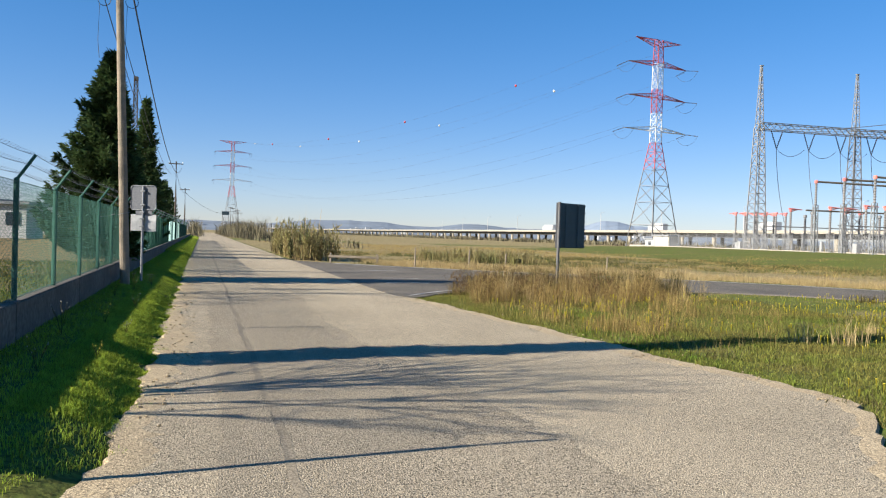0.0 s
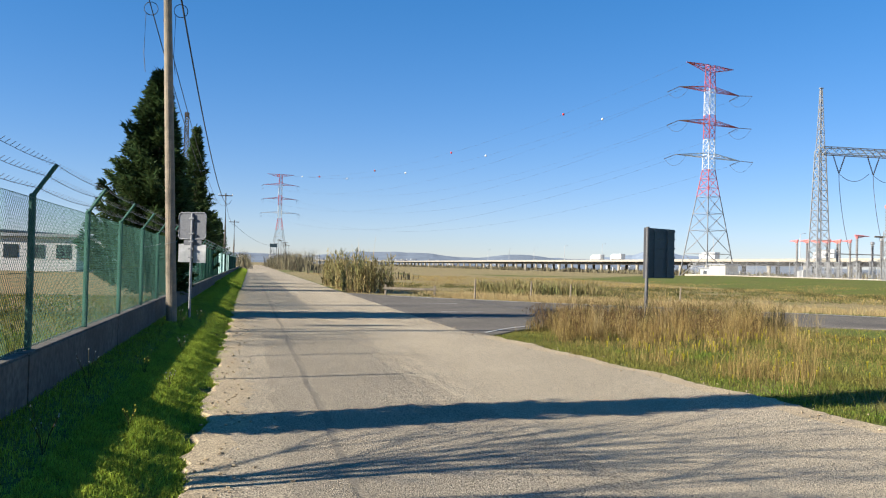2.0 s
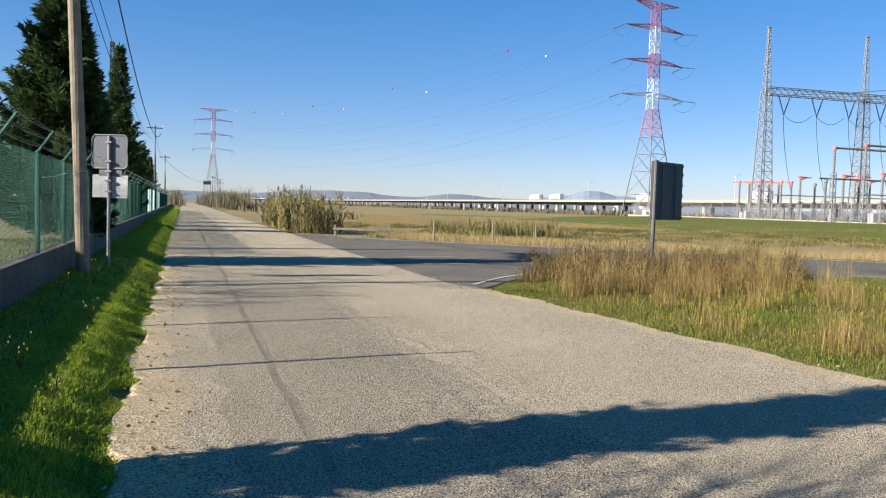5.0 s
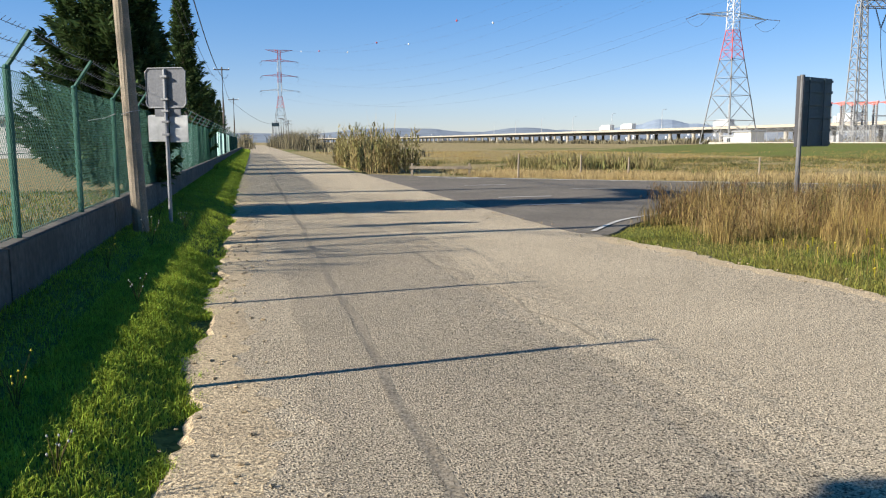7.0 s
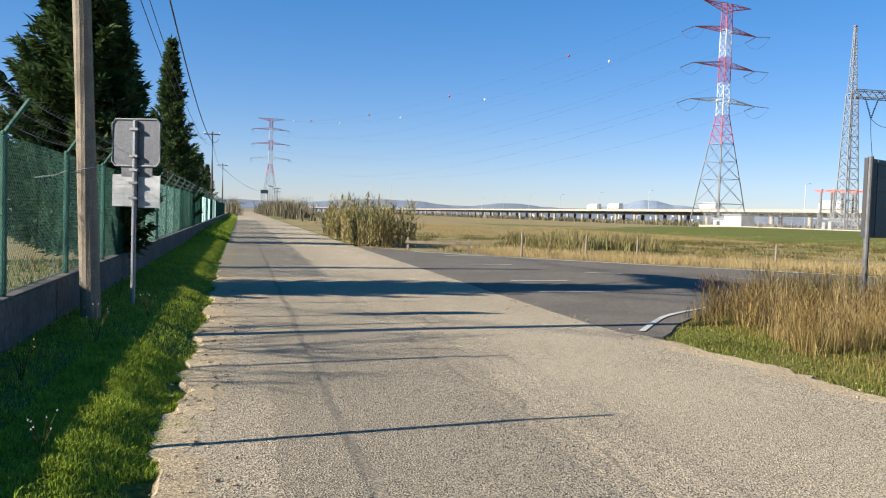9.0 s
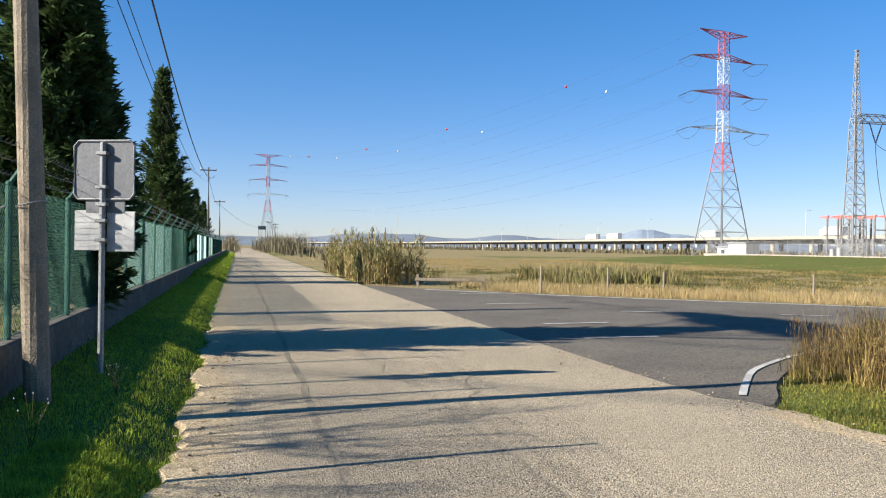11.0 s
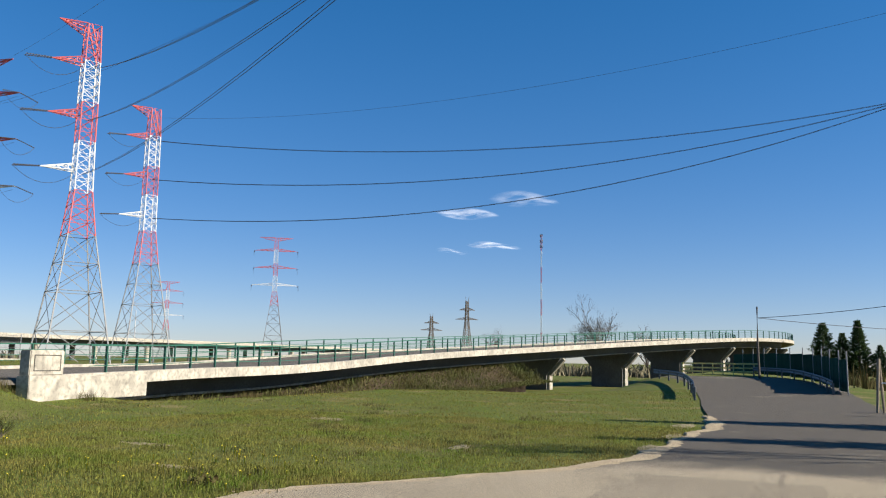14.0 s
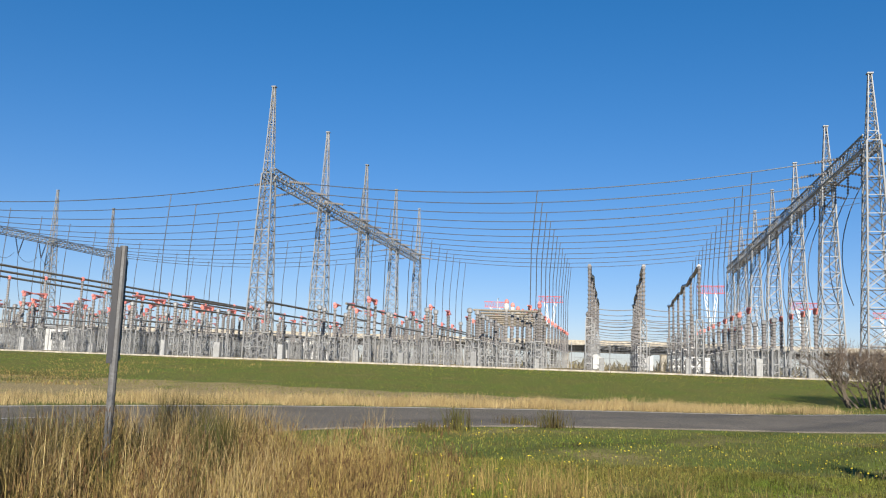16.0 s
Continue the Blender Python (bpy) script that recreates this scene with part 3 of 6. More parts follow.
def far_pole(x, y, h, r=0.12, arms=True):
    p = thing("utility_pole", (x, y, float(land(x, y))), "dark slim wooden utility pole beside the lane", "utility pole", "wooden poles")
    part("shaft", tube(B(), [(0, 0, -0.3), (0.05, 0, h * 0.5), (0.02, 0, h)], [r, r * 0.85, r * 0.65], 10), M_WOODD, p)
    if not arms:
        return
    part("crossarm", box(B(), -0.75, -0.05, h - 0.3, 0.75, 0.05, h - 0.2, 0.01), M_WOODD, p)
    for q in (-0.7, 0.7):
        part("insulator", lathe(B(), q, 0, [(0.02, h - 0.2), (0.05, h - 0.14), (0.03, h - 0.05)], 6), M_WHITE, p)


far_pole(-2.8, 91.8, 8.3)
far_pole(-2.6, 130.8, 7.3)
for yv, xv, h in ((235, 7.5, 8), (260, 9, 8.5), (290, 11, 7.5), (320, 13, 8.5), (355, 15.5, 9), (200, 8.0, 6.5)):
    far_pole(xv, yv, h)
far_pole(2.0, -48.5, 5.0, 0.09, False)
# overhead wires strung from pole to pole
for a, b, d, r in (((-2.25, 18.4, 7.0), (-3.3, 91.8, 8.1), 1.5, 0.012), ((-1.6, 18.4, 7.05), (-2.2, 91.8, 8.1), 1.9, 0.02), ((-1.95, 18.4, 6.6), (-2.8, 91.8, 7.6), 1.4, 0.01),
                   ((-2.8, 91.8, 8.1), (-2.6, 130.8, 7.2), 0.9, 0.018),
                   ((-2.6, 130.8, 7.2), (8, 200, 6.3), 1.8, 0.02), ((2.0, -48.5, 4.9), (-22, -34, 8.5), 0.8, 0.02), ((2.0, -48.5, 4.9), (-30, -75, 5.5), 0.8, 0.02)):
    tagged(part("overhead_wire", tube(B(), sag(a, b, d, 20), r, 5), M_CABLE), "thin black overhead wire strung between wooden poles", "cable", "overhead wires")

# ---- road sign seen from behind ----
sg = thing("road_sign", (-1.37, 20.0, 0.06), "back of a grey road sign with white lower plates", "road sign", rz=-22)
part("post", lathe(B(), 0, 0.03, [(0.03, -0.3), (0.03, 2.56), (0.02, 2.57)], 10), M_GALV, sg)


def rounded_plate(w, h, t, r, cz, y=0.0):
    bm = B()
    pts = []
    for cx, cy, a0 in ((w / 2 - r, h / 2 - r, 0), (-w / 2 + r, h / 2 - r, 90), (-w / 2 + r, -h / 2 + r, 180), (w / 2 - r, -h / 2 + r, 270)):
        for k in range(5):
            a = radians(a0 + 22.5 * k)
            pts.append((cx + r * math.cos(a), cy + r * math.sin(a)))
    lo = [bm.verts.new((x, y, cz + z)) for x, z in pts]
    hi = [bm.verts.new((x, y + t, cz + z)) for x, z in pts]
    bm.faces.new(lo)
    bm.faces.new(hi[::-1])
    for i in range(len(pts)):
        j = (i + 1) % len(pts)
        bm.faces.new((lo[j], lo[i], hi[i], hi[j]))
    return bm, lo


pl = part("plate", rounded_plate(0.66, 0.60, 0.02, 0.06, 2.28, 0.06)[0], M_SIGNBACK, sg, "grey metal square plate with folded pale rim")
bm = B()
ring = [(0.335 * sx, 0.055, 2.28 + 0.305 * sz) for sx, sz in ((-0.86, -1), (0.86, -1), (1, -0.82), (1, 0.82), (0.86, 1), (-0.86, 1), (-1, 0.82), (-1, -0.82), (-0.86, -1))]
tube(bm, ring, 0.012, 6)
part("rim", bm, M_GALV, pl)
part("plate", box(B(), -0.21, 0.065, 1.83, 0.23, 0.08, 1.985, 0.004), M_SIGNBACK, sg, "narrow grey metal strip plate")
part("plate", box(B(), -0.335, 0.068, 1.44, -0.02, 0.08, 1.86, 0.004), M_BOX, sg, "white lower plate with slotted edge")
part("plate", box(B(), 0.03, 0.068, 1.43, 0.34, 0.08, 1.85, 0.004), M_BOX, sg, "white lower plate with slotted edge")
for z in (2.45, 2.1, 1.92, 1.75, 1.55):
    part("clamp", box(B(), -0.06, -0.015, z - 0.018, 0.06, 0.06, z + 0.018, 0.004), M_GALV, sg)

# ---- large direction board seen from behind ----
bd = thing("direction_board", (10.2, 20.25, 0.0), "back of a blue-grey direction board on a leaning steel post", "road sign", rz=26)
part("post", tube(B(), [(0.0, 0.03, -0.3), (0.02, 0.03, 1.2), (0.03, 0.03, 2.72)], 0.045, 10), M_POST, bd)
panel = part("panel", box(B(), 0.0, 0.08, 1.36, 1.3, 0.11, 2.70, 0.006), M_BOARD, bd)
for z in (1.42, 1.68, 1.93, 2.18, 2.43, 2.64):
    part("stiffener", box(B(), 0.01, 0.05, z - 0.025, 1.29, 0.079, z + 0.025, 0.004), M_BOARD, panel, "dark folded stiffening rail")
for x in (0.36, 0.94):
    part("upright_rail", box(B(), x - 0.02, 0.035, 1.38, x + 0.02, 0.05, 2.68), M_BOARD, panel)
part("side_edge", box(B(), -0.02, 0.05, 1.36, -0.002, 0.115, 2.70), M_DARK, panel, "dull metal edge of the board")

# ---- stop signs at the side road ----
def stop_sign(x, y, h, face, tri=False):
    s = thing("stop_sign", (x, y, float(land(x, y))), "dark back of a round road sign on a thin pale post", "road sign", "roadside signs", rz=face)
    part("post", lathe(B(), 0, 0, [(0.03, -0.3), (0.03, h - 0.3)], 8), M_BOX, s)
    bm = B()
    n, r = (3, 0.46) if tri else (8, 0.36)
    lo = [bm.verts.new((r * math.sin((k + 0.5 * (not tri)) * math.tau / n), -0.05, h + r * math.cos((k + 0.5 * (not tri)) * math.tau / n))) for k in range(n)]
    hi = [bm.verts.new(v.co + Vector((0, 0.015, 0))) for v in lo]
    bm.faces.new(lo)
    bm.faces.new(hi[::-1])
    for k in range(n):
        bm.faces.new((lo[(k + 1) % n], lo[k], hi[k], hi[(k + 1) % n]))
    part("plate", bm, M_DARK, s)


stop_sign(25.35, -4.25, 1.85, 125)
stop_sign(32.4, -2.2, 2.1, 120, True)
stop_sign(32.38, -2.22, 1.55, 120)


# ---- bridge ramp ----
bl = smooth_line(BR, 1.0)
bl = resample(bl, 150)
tan = np.gradient(bl[:, :2], axis=0)
tan /= np.linalg.norm(tan, axis=1)[:, None]
out = np.stack([tan[:, 1], -tan[:, 0]], -1) * -1.0      # towards the far edge
if out[10, 0] < 0:
    out = -out
WID = 9.0


def swept(name, prof, lo, hi, material, parent, label=""):
    """A closed section (across, up) carried along the ramp."""
    v, m = [], len(prof)
    for i in range(lo, hi):
        for a, z in prof:
            v.append((bl[i, 0] + out[i, 0] * a, bl[i, 1] + out[i, 1] * a, bl[i, 2] + z))
    f = [(i * m + k, i * m + (k + 1) % m, (i + 1) * m + (k + 1) % m, (i + 1) * m + k) for i in range(hi - lo - 1) for k in range(m)]
    f += [tuple(range(m))[::-1], tuple((hi - lo - 1) * m + k for k in range(m))]
    ob = mesh_np(name, v, f, material)
    ob.parent = parent
    if label:
        ob["label"] = label
    return ob


bridge = thing("bridge", (0, 0, 0), "curving concrete road bridge with green railings", "bridge")
swept("deck", [(0.35, 0.0), (WID - 0.35, 0.0), (WID - 0.35, -0.3), (0.35, -0.3)], 0, 150, M_SIDE, bridge, "dark asphalt deck")
for a in range(0, 150, 5):
    e = min(a + 5, 149)
    if e - a < 2:
        continue
    swept("fascia_panel", [(-0.08, 0.14), (0.36, 0.14), (0.36, -0.32), (-0.08, -0.32)], a, e + 1, M_WHITECONC, bridge, "stained pale concrete edge beam" if a % 3 == 0 else "")
swept("far_kerb", [(WID - 0.36, 0.14), (WID + 0.08, 0.14), (WID + 0.08, -0.32), (WID - 0.36, -0.32)], 0, 150, M_WHITECONC, bridge)
# part of the shade below the edge beam lies in the girder's colour
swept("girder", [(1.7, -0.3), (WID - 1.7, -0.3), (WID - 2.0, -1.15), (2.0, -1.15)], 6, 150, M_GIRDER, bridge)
swept("girder_ledge", [(1.85, -1.1), (2.1, -1.1), (2.1, -1.2), (1.85, -1.2)], 6, 150, M_WHITECONC, bridge)
for side_a in (0.12, WID - 0.12):
    for nm, z0, z1, w in (("top_rail", 1.13, 1.19, 0.045), ("middle_rail", 0.86, 0.89, 0.02), ("middle_rail", 0.62, 0.65, 0.02), ("middle_rail", 0.38, 0.41, 0.02)):
        swept(nm, [(side_a - w, z1), (side_a + w, z1), (side_a + w, z0), (side_a - w, z0)], 2, 150, M_RAIL, bridge)
    post_me = None
    for i in range(3, 150, 2):
        if post_me is None:
            p0 = part("rail_post", box(B(), -0.05, -0.03, 0.12, 0.05, 0.03, 1.15, 0.006), M_RAIL, bridge)
            post_me = p0
        else:
            p0 = new("rail_post", post_me.data)
            p0.parent = bridge
        p0.location = (bl[i, 0] + out[i, 0] * side_a, bl[i, 1] + out[i, 1] * side_a, bl[i, 2])
        p0.rotation_euler = (0, 0, math.atan2(out[i, 1], out[i, 0]))
bank = swept("earth_bank", [(-0.3, -2.9), (2.7, -1.12), (7.0, -1.12), (7.0, -3.9), (-0.3, -3.9)], 5, 52, M_SOIL, None)
tagged(bank, "dark bare earth bank under the bridge deck", "bank", kind="structure")
# abutment blocks with framed panels
for a, s, ln in ((-0.12, 1, 1.75), (WID - 0.3, -1, 2.0)):
    c = bl[0, :2] + out[0] * a
    ab = thing("abutment_block", (c[0], c[1], float(bl[0, 2])), "square pale concrete parapet block with framed panel", "parapet", "bridge ends", rz=math.degrees(math.atan2(out[0, 1], out[0, 0])))
    if s < 0:
        ab.location.y -= 1.5
        part("block", box(B(), 0, -0.3, -0.2, 0.42, 1.35, 1.36, 0.03), M_WHITECONC, ab)
        part("footing", box(B(), -0.06, -3.0, -0.75, 0.46, 2.6, -0.202, 0.02), M_WHITECONC, ab)
        continue
    part("block", box(B(), 0, -0.3, 0.13, 0.42, 1.35, 0.98, 0.03), M_WHITECONC, ab)
    bm = B()
    for y0, y1, z0, z1 in ((-0.12, 1.17, 0.28, 0.31), (-0.12, 1.17, 0.80, 0.83), (-0.12, -0.09, 0.31, 0.80), (1.14, 1.17, 0.31, 0.80)):
        box(bm, -0.02, y0, z0, 0.002, y1, z1)
    part("panel_frame", bm, M_CONC, ab)
    part("footing", box(B(), -0.06, -5.2, -0.75, 0.46, 1.4, 0.128, 0.02), M_WHITECONC, ab)
# wedge-shaped piers
for i in [int(np.argmin(np.abs(bl[:, 1] - v))) for v in (-66.7, -80.6, -93.5, -104.0, -115.0, -127.0)]:
    p = bl[i]
    gz = float(land(p[0] + out[i, 0] * 4.5, p[1] + out[i, 1] * 4.5)) - 0.3
    zt = p[2] - 1.15 - gz
    pr = thing("bridge_pier", (p[0] + out[i, 0] * WID / 2, p[1] + out[i, 1] * WID / 2, gz), "grey concrete wedge-shaped bridge pier", "pier", "bridge piers", rz=math.degrees(math.atan2(out[i, 1], out[i, 0])))
    bm = B()
    hb = min(1.6, zt * 0.7)
    sec = [(-2.0, 0), (2.0, 0), (2.0, zt - hb), (3.6, zt), (-3.6, zt), (-2.0, zt - hb)]
    lo = [bm.verts.new((x, -0.5, z)) for x, z in sec]
    hi = [bm.verts.new((x, 0.5, z)) for x, z in sec]
    bm.faces.new(lo)
    bm.faces.new(hi[::-1])
    for k in range(6):
        bm.faces.new((lo[(k + 1) % 6], lo[k], hi[k], hi[(k + 1) % 6]))
    body = part("body", bm, M_GIRDER, pr)
    bm = B()
    box(bm, -2.25, -0.28, 0, -2.004, 0.28, zt - hb)
    beam(bm, (-2.12, 0, zt - hb - 0.05), (-3.75, 0, zt - 0.05), 0.2)
    part("edge_rib", bm, M_WHITECONC, pr, "pale raised rib along the pier edge")

# ---- viaduct far behind ----
VX, VZ = 200.0, 7.0
for i in range(34):
    y0 = -420 + i * 45.0
    v = thing("viaduct_span", (VX, y0, 0), "long pale concrete viaduct span on round piers", "viaduct", "viaduct spans")
    # deck and girder take the same shade-darkened concrete
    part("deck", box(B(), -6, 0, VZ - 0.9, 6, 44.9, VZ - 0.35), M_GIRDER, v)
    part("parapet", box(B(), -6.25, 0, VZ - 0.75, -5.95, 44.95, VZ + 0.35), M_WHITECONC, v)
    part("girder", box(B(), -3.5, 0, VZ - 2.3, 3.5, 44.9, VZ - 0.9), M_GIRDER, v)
    for yy_ in (9, 31):
        part("pier", lathe(B(), -3, yy_, [(0.8, -1), (0.8, VZ - 2.6), (1.0, VZ - 2.3)], 12), M_WHITECONC, v)
        part("pier", lathe(B(), 3, yy_ + 3, [(0.8, -1), (0.8, VZ - 2.6), (1.0, VZ - 2.3)], 12), M_CONC, v)
for i in range(10):
    v2 = copy_thing(v, pose(VX - 45 * i * math.sin(radians(17)), 1110 + 45 * i * math.cos(radians(17)), 0, 0, 0, 17))
for i in range(16):
    y0 = -200 + i * 58.0
    lp = thing("street_lamp", (VX - 5.5, y0, VZ - 0.3), "slim pale street lamp on the viaduct", "street lamp", "viaduct lamps")
    part("mast", lathe(B(), 0, 0, [(0.16, 0), (0.09, 9.5)], 8), M_BOX, lp)
    part("arm", tube(B(), [(0, 0, 9.4), (0.6, 0, 9.8), (1.6, 0, 9.9)], 0.07, 6), M_BOX, lp)
    part("lamp_head", box(B(), 1.4, -0.15, 9.8, 2.2, 0.15, 9.95, 0.03), M_STEEL, lp)
for y0, x0, ln in ((452, 1, 13), (418, -2, 12), (331, 2, 11), (250, -1, 9)):
    tk = thing("truck", (VX + x0, y0, VZ - 0.3), "white box truck driving on the far viaduct", "truck", "trucks on the viaduct")
    part("box_body", box(B(), -1.25, 0, 1.0, 1.25, ln, 3.9, 0.05), M_BOX, tk)
    part("cab", box(B(), -1.2, ln + 0.3, 0.6, 1.2, ln + 2.4, 3.1, 0.2), M_BOX, tk)
    for yw in (1.5, 3.0, ln - 1, ln + 1.3):
        for xw in (-1.05, 1.05):
            part("wheel", lathe(B(), xw, yw, [(0.1, 0.1), (0.5, 0.2), (0.5, 0.8), (0.1, 0.95)], 10), M_DARK, tk)


# ---- red and white lattice pylons ----
def lattice(bm, z0, z1, w0, w1, n, r, rd, cx=0.0, cy=0.0):
    """Four legs with crossed bracing from z0 to z1, of half widths w0 and w1."""
    cs = [(-1, -1), (1, -1), (1, 1), (-1, 1)]

    def at_(k, q):
        w = w0 + (w1 - w0) * q
        return Vector((cx + cs[k % 4][0] * w, cy + cs[k % 4][1] * w, z0 + (z1 - z0) * q))
    for k in range(4):
        beam(bm, at_(k, 0), at_(k, 1), r)
    for i in range(n):
        a, b = i / n, (i + 1) / n
        for k in range(4):
            beam(bm, at_(k, a), at_(k + 1, b), rd, n=3)
            beam(bm, at_(k + 1, a), at_(k, b), rd, n=3)
            beam(bm, at_(k, b), at_(k + 1, b), rd, n=3)


def arm(bm, z, x0, x1, hw, h, r):
    """A tapered crossarm from the body at x0 to its tip at x1."""
    tip = Vector((x1, 0, z))
    rt = [Vector((x0, -hw, z)), Vector((x0, hw, z)), Vector((x0, -hw, z + h)), Vector((x0, hw, z + h))]
    for p in rt:
        beam(bm, p, tip, r)
    for q in (0.25, 0.5, 0.75):
        ps = [p.lerp(tip, q) for p in rt]
        pn = [p.lerp(tip, q - 0.25) for p in rt]
        for a, b in ((0, 1), (0, 2), (1, 3), (2, 3)):
            beam(bm, ps[a], ps[b], r * 0.6, n=3)
            beam(bm, pn[a], ps[b], r * 0.6, n=3)


def string(bm, p, q, r=0.14, n=9):
    """A string of insulator discs."""
    p, q = Vector(p), Vector(q)
    beam(bm, p, q, r * 0.35, n=4)
    for i in range(n):
        c, d = p.lerp(q, (i + 0.3) / n), p.lerp(q, (i + 0.7) / n)
        beam(bm, c, d, r, r * 0.6, n=6)


def pylon(x, y, z, rz, sides=(-1, 1), h=45.0):
    two = len(sides) == 2
    p = thing("pylon", (x, y, z), "red and white lattice power pylon on grey steel legs" if len(sides) == 2 else "red and white lattice angle pylon with arms on one side", "pylon", "lattice pylons", rz)
    p.scale = (1.0, 1.0, 1.042)
    W = 0.85 if two else 1.05
    part("tower_base", (lambda b: (lattice(b, -1.0, 9, 4.2, 2.8, 2, 0.12, 0.055), lattice(b, 9, 16.2, 2.8, 1.75, 2, 0.105, 0.05), b)[-1])(B()), M_STEEL, p)
    for z0, z1, m, w0, w1, n in ((16.2, 22, M_RED, 1.75, W + 0.1, 3), (22, 28.5, M_WHITE, W + 0.1, W, 4), (28.5, 33.7, M_RED, W, W, 3), (33.7, 39.3, M_WHITE, W, W * 0.95, 4), (39.3, 44.4, M_RED, W * 0.95, W * 0.8, 3)):
        b = B()
        lattice(b, z0, z1, w0, w1, n, 0.09, 0.042)
        part("body_section", b, m, p)
    for z, m, ln, hh in ((44.4, M_RED, 7.0 if two else 4.4, -1.3), (38.9, M_RED, 9.0 if two else 5.0, 0.95), (31.8, M_RED, 9.0 if two else 5.0, 0.95), (24.6, M_WHITE, 9.6 if two else 5.4, 0.95)):
        for s in sides:
            b = B()
            arm(b, z, s * W * 0.9, s * ln, W * 0.8, hh, 0.075)
            a = part("crossarm", b, m, p)
            if z < 44:
                b = B()
                if two:
                    string(b, (s * ln, 0.1, z), (s * ln + 0.3 * s, 3.4, z - 0.6), 0.11)
                    string(b, (s * ln, -0.1, z), (s * ln + 0.3 * s, -3.4, z - 0.6), 0.11)
                else:
                    for o in (-0.2, 0.2):
                        string(b, (s * ln, o, z), (s * (ln + 3.3), o * 2, z - 0.35), 0.12)
                part("insulator_string", b, M_INSUL, a)
                b = B()
                tube(b, sag((s * ln + 0.3 * s, 3.4, z - 0.6), (s * ln + 0.3 * s, -3.4, z - 0.6), 1.8, 8) if two else sag((s * (ln + 3.3), 0, z - 0.35), (s * W, -1.0, z - 0.4), 1.6, 8), 0.03, 4)
                part("jumper", b, M_LINE, a)
    if len(sides) == 1:
        s = sides[0]
        b = B()
        for q in (-0.8, 0.8):
            beam(b, (-s * W, q, 39.3), (s * 0.4, q, 44.4), 0.1)
        part("peak_brace", b, M_RED, p)
    return p


P1 = pylon(99.0, 166.4, 1.5, 14)
P2 = pylon(14.5, 448, 2.0, 8)
P4 = pylon(118.1, -77.3, 1.5, 2)
P5 = pylon(87.2, -70.1, 0.5, 62, (1,), 46)
P6 = pylon(108.4, -106.8, 1.5, 62, (1,), 46)
P3 = pylon(176.7, -79.5, -6.9, 30, (1,), 45)
P3b = pylon(249.2, -115.6, -7.4, 30, (1,), 45)
P7 = pylon(200.4, -288.6, 7.0, 35)
P8 = pylon(347, -394, 1, 35)


def line_wires(a, b, drops, r=0.03, name="power_line"):
    for (p, q), d in zip(zip(a, b), drops):
        tagged(part(name, tube(B(), sag(p, q, d, 24), r, 4), M_LINE), "thin grey high-voltage conductor between lattice pylons", "cable", "power lines")


def arm_ends(x, y, z, rz, sides=(-1, 1)):
    c, s_ = math.cos(radians(rz)), math.sin(radians(rz))
    return [(x + c * s * l, y + s_ * s * l, z + 1.042 * zz) for s in sides for zz, l in ((44.4, 6.4), (38.4, 8.7), (31.3, 8.7), (24.1, 9.3))]


line_wires(arm_ends(99, 166.4, 1.5, 14), arm_ends(14.5, 448, 2.0, 8), [10, 12, 12, 12] * 2, 0.013)
line_wires(arm_ends(118.1, -77.3, 1.5, 2), arm_ends(176.7, -79.5, -6.9, 30, (1, 1)), [1] * 8, 0.02)
# marker balls on the earth wire
for q in range(10):
    for a, b, rr, m in ((0, 0, 0.35, M_BALL_R), (4, 4, 0.35, M_WHITE)):
        if (q + a) % 2 == 0:
            continue
        A, C = Vector(arm_ends(99, 166.4, 1.5, 14)[a]), Vector(arm_ends(14.5, 448, 2.0, 8)[a])
        t = 0.05 + q * 0.1
        p = A.lerp(C, t) - Vector((0, 0, 40 * t * (1 - t)))
        ball = part("marker_ball", lathe(B(), 0, 0, [(0.05, -rr), (rr * 0.7, -rr * 0.7), (rr, 0), (rr * 0.7, rr * 0.7), (0.05, rr)], 10), m)
        ball.location = p
        tagged(ball, "round aviation marker ball on a power line", "marker ball", "marker balls")
# heavy double conductors passing overhead from the angle pylons
for z0, ze, z6, ze6, d6 in ((39.0, 19.8, 40.2, 73, 14.0), (32.0, 25.0, 33.0, 82, 16.6), (24.8, 31.0, 26.0, 92, 20.0)):
    for o in (-0.22, 0.22):
        line_wires([(87.2 + o, -70.1, z0 * 1.04)], [(-50.2 + o, 24.5, ze)], [6.0], 0.032)
        pts = []
        for k in range(27):
            q = k * 0.05
            pts.append((108.4 - 107.9 * q, -106.8 - 30.2 * q + o, 1.04 * z6 + (ze6 - 1.04 * z6) * q / 2 - 4 * d6 * (q / 2) * (1 - q / 2)))
        tagged(part("power_line", tube(B(), pts, 0.036, 4), M_CABLE), "heavy dark double conductor crossing the sky", "cable", "power lines")
for a, b, d in (((118, -77, 46), (-70, 10, 52), 8), ((118, -77, 40), (-70, 0, 46), 9), ((108, -106, 46), (-90, -60, 48), 10)):
    line_wires([a], [b], [d], 0.018)


# ---- far mast, grey pylons, portal towers ----
def mast(x, y, h):
    m = thing("radio_mast", (x, y, 0), "tall slender red and white guyed radio mast", "mast")
    for i in range(8):
        b = B()
        lattice(b, h * i / 8, h * (i + 1) / 8, 0.38, 0.38, 6, 0.06, 0.035)
        part("mast_section", b, M_RED if i % 2 else M_WHITE, m)
    b = B()
    for zz in (h * 0.9, h * 0.94, h * 0.985):
        lattice(b, zz, zz + 2.2, 0.8, 0.8, 1, 0.1, 0.07)
    part("antenna_ring", b, M_STEEL, m)


mast(157.9, -566, 93.5)


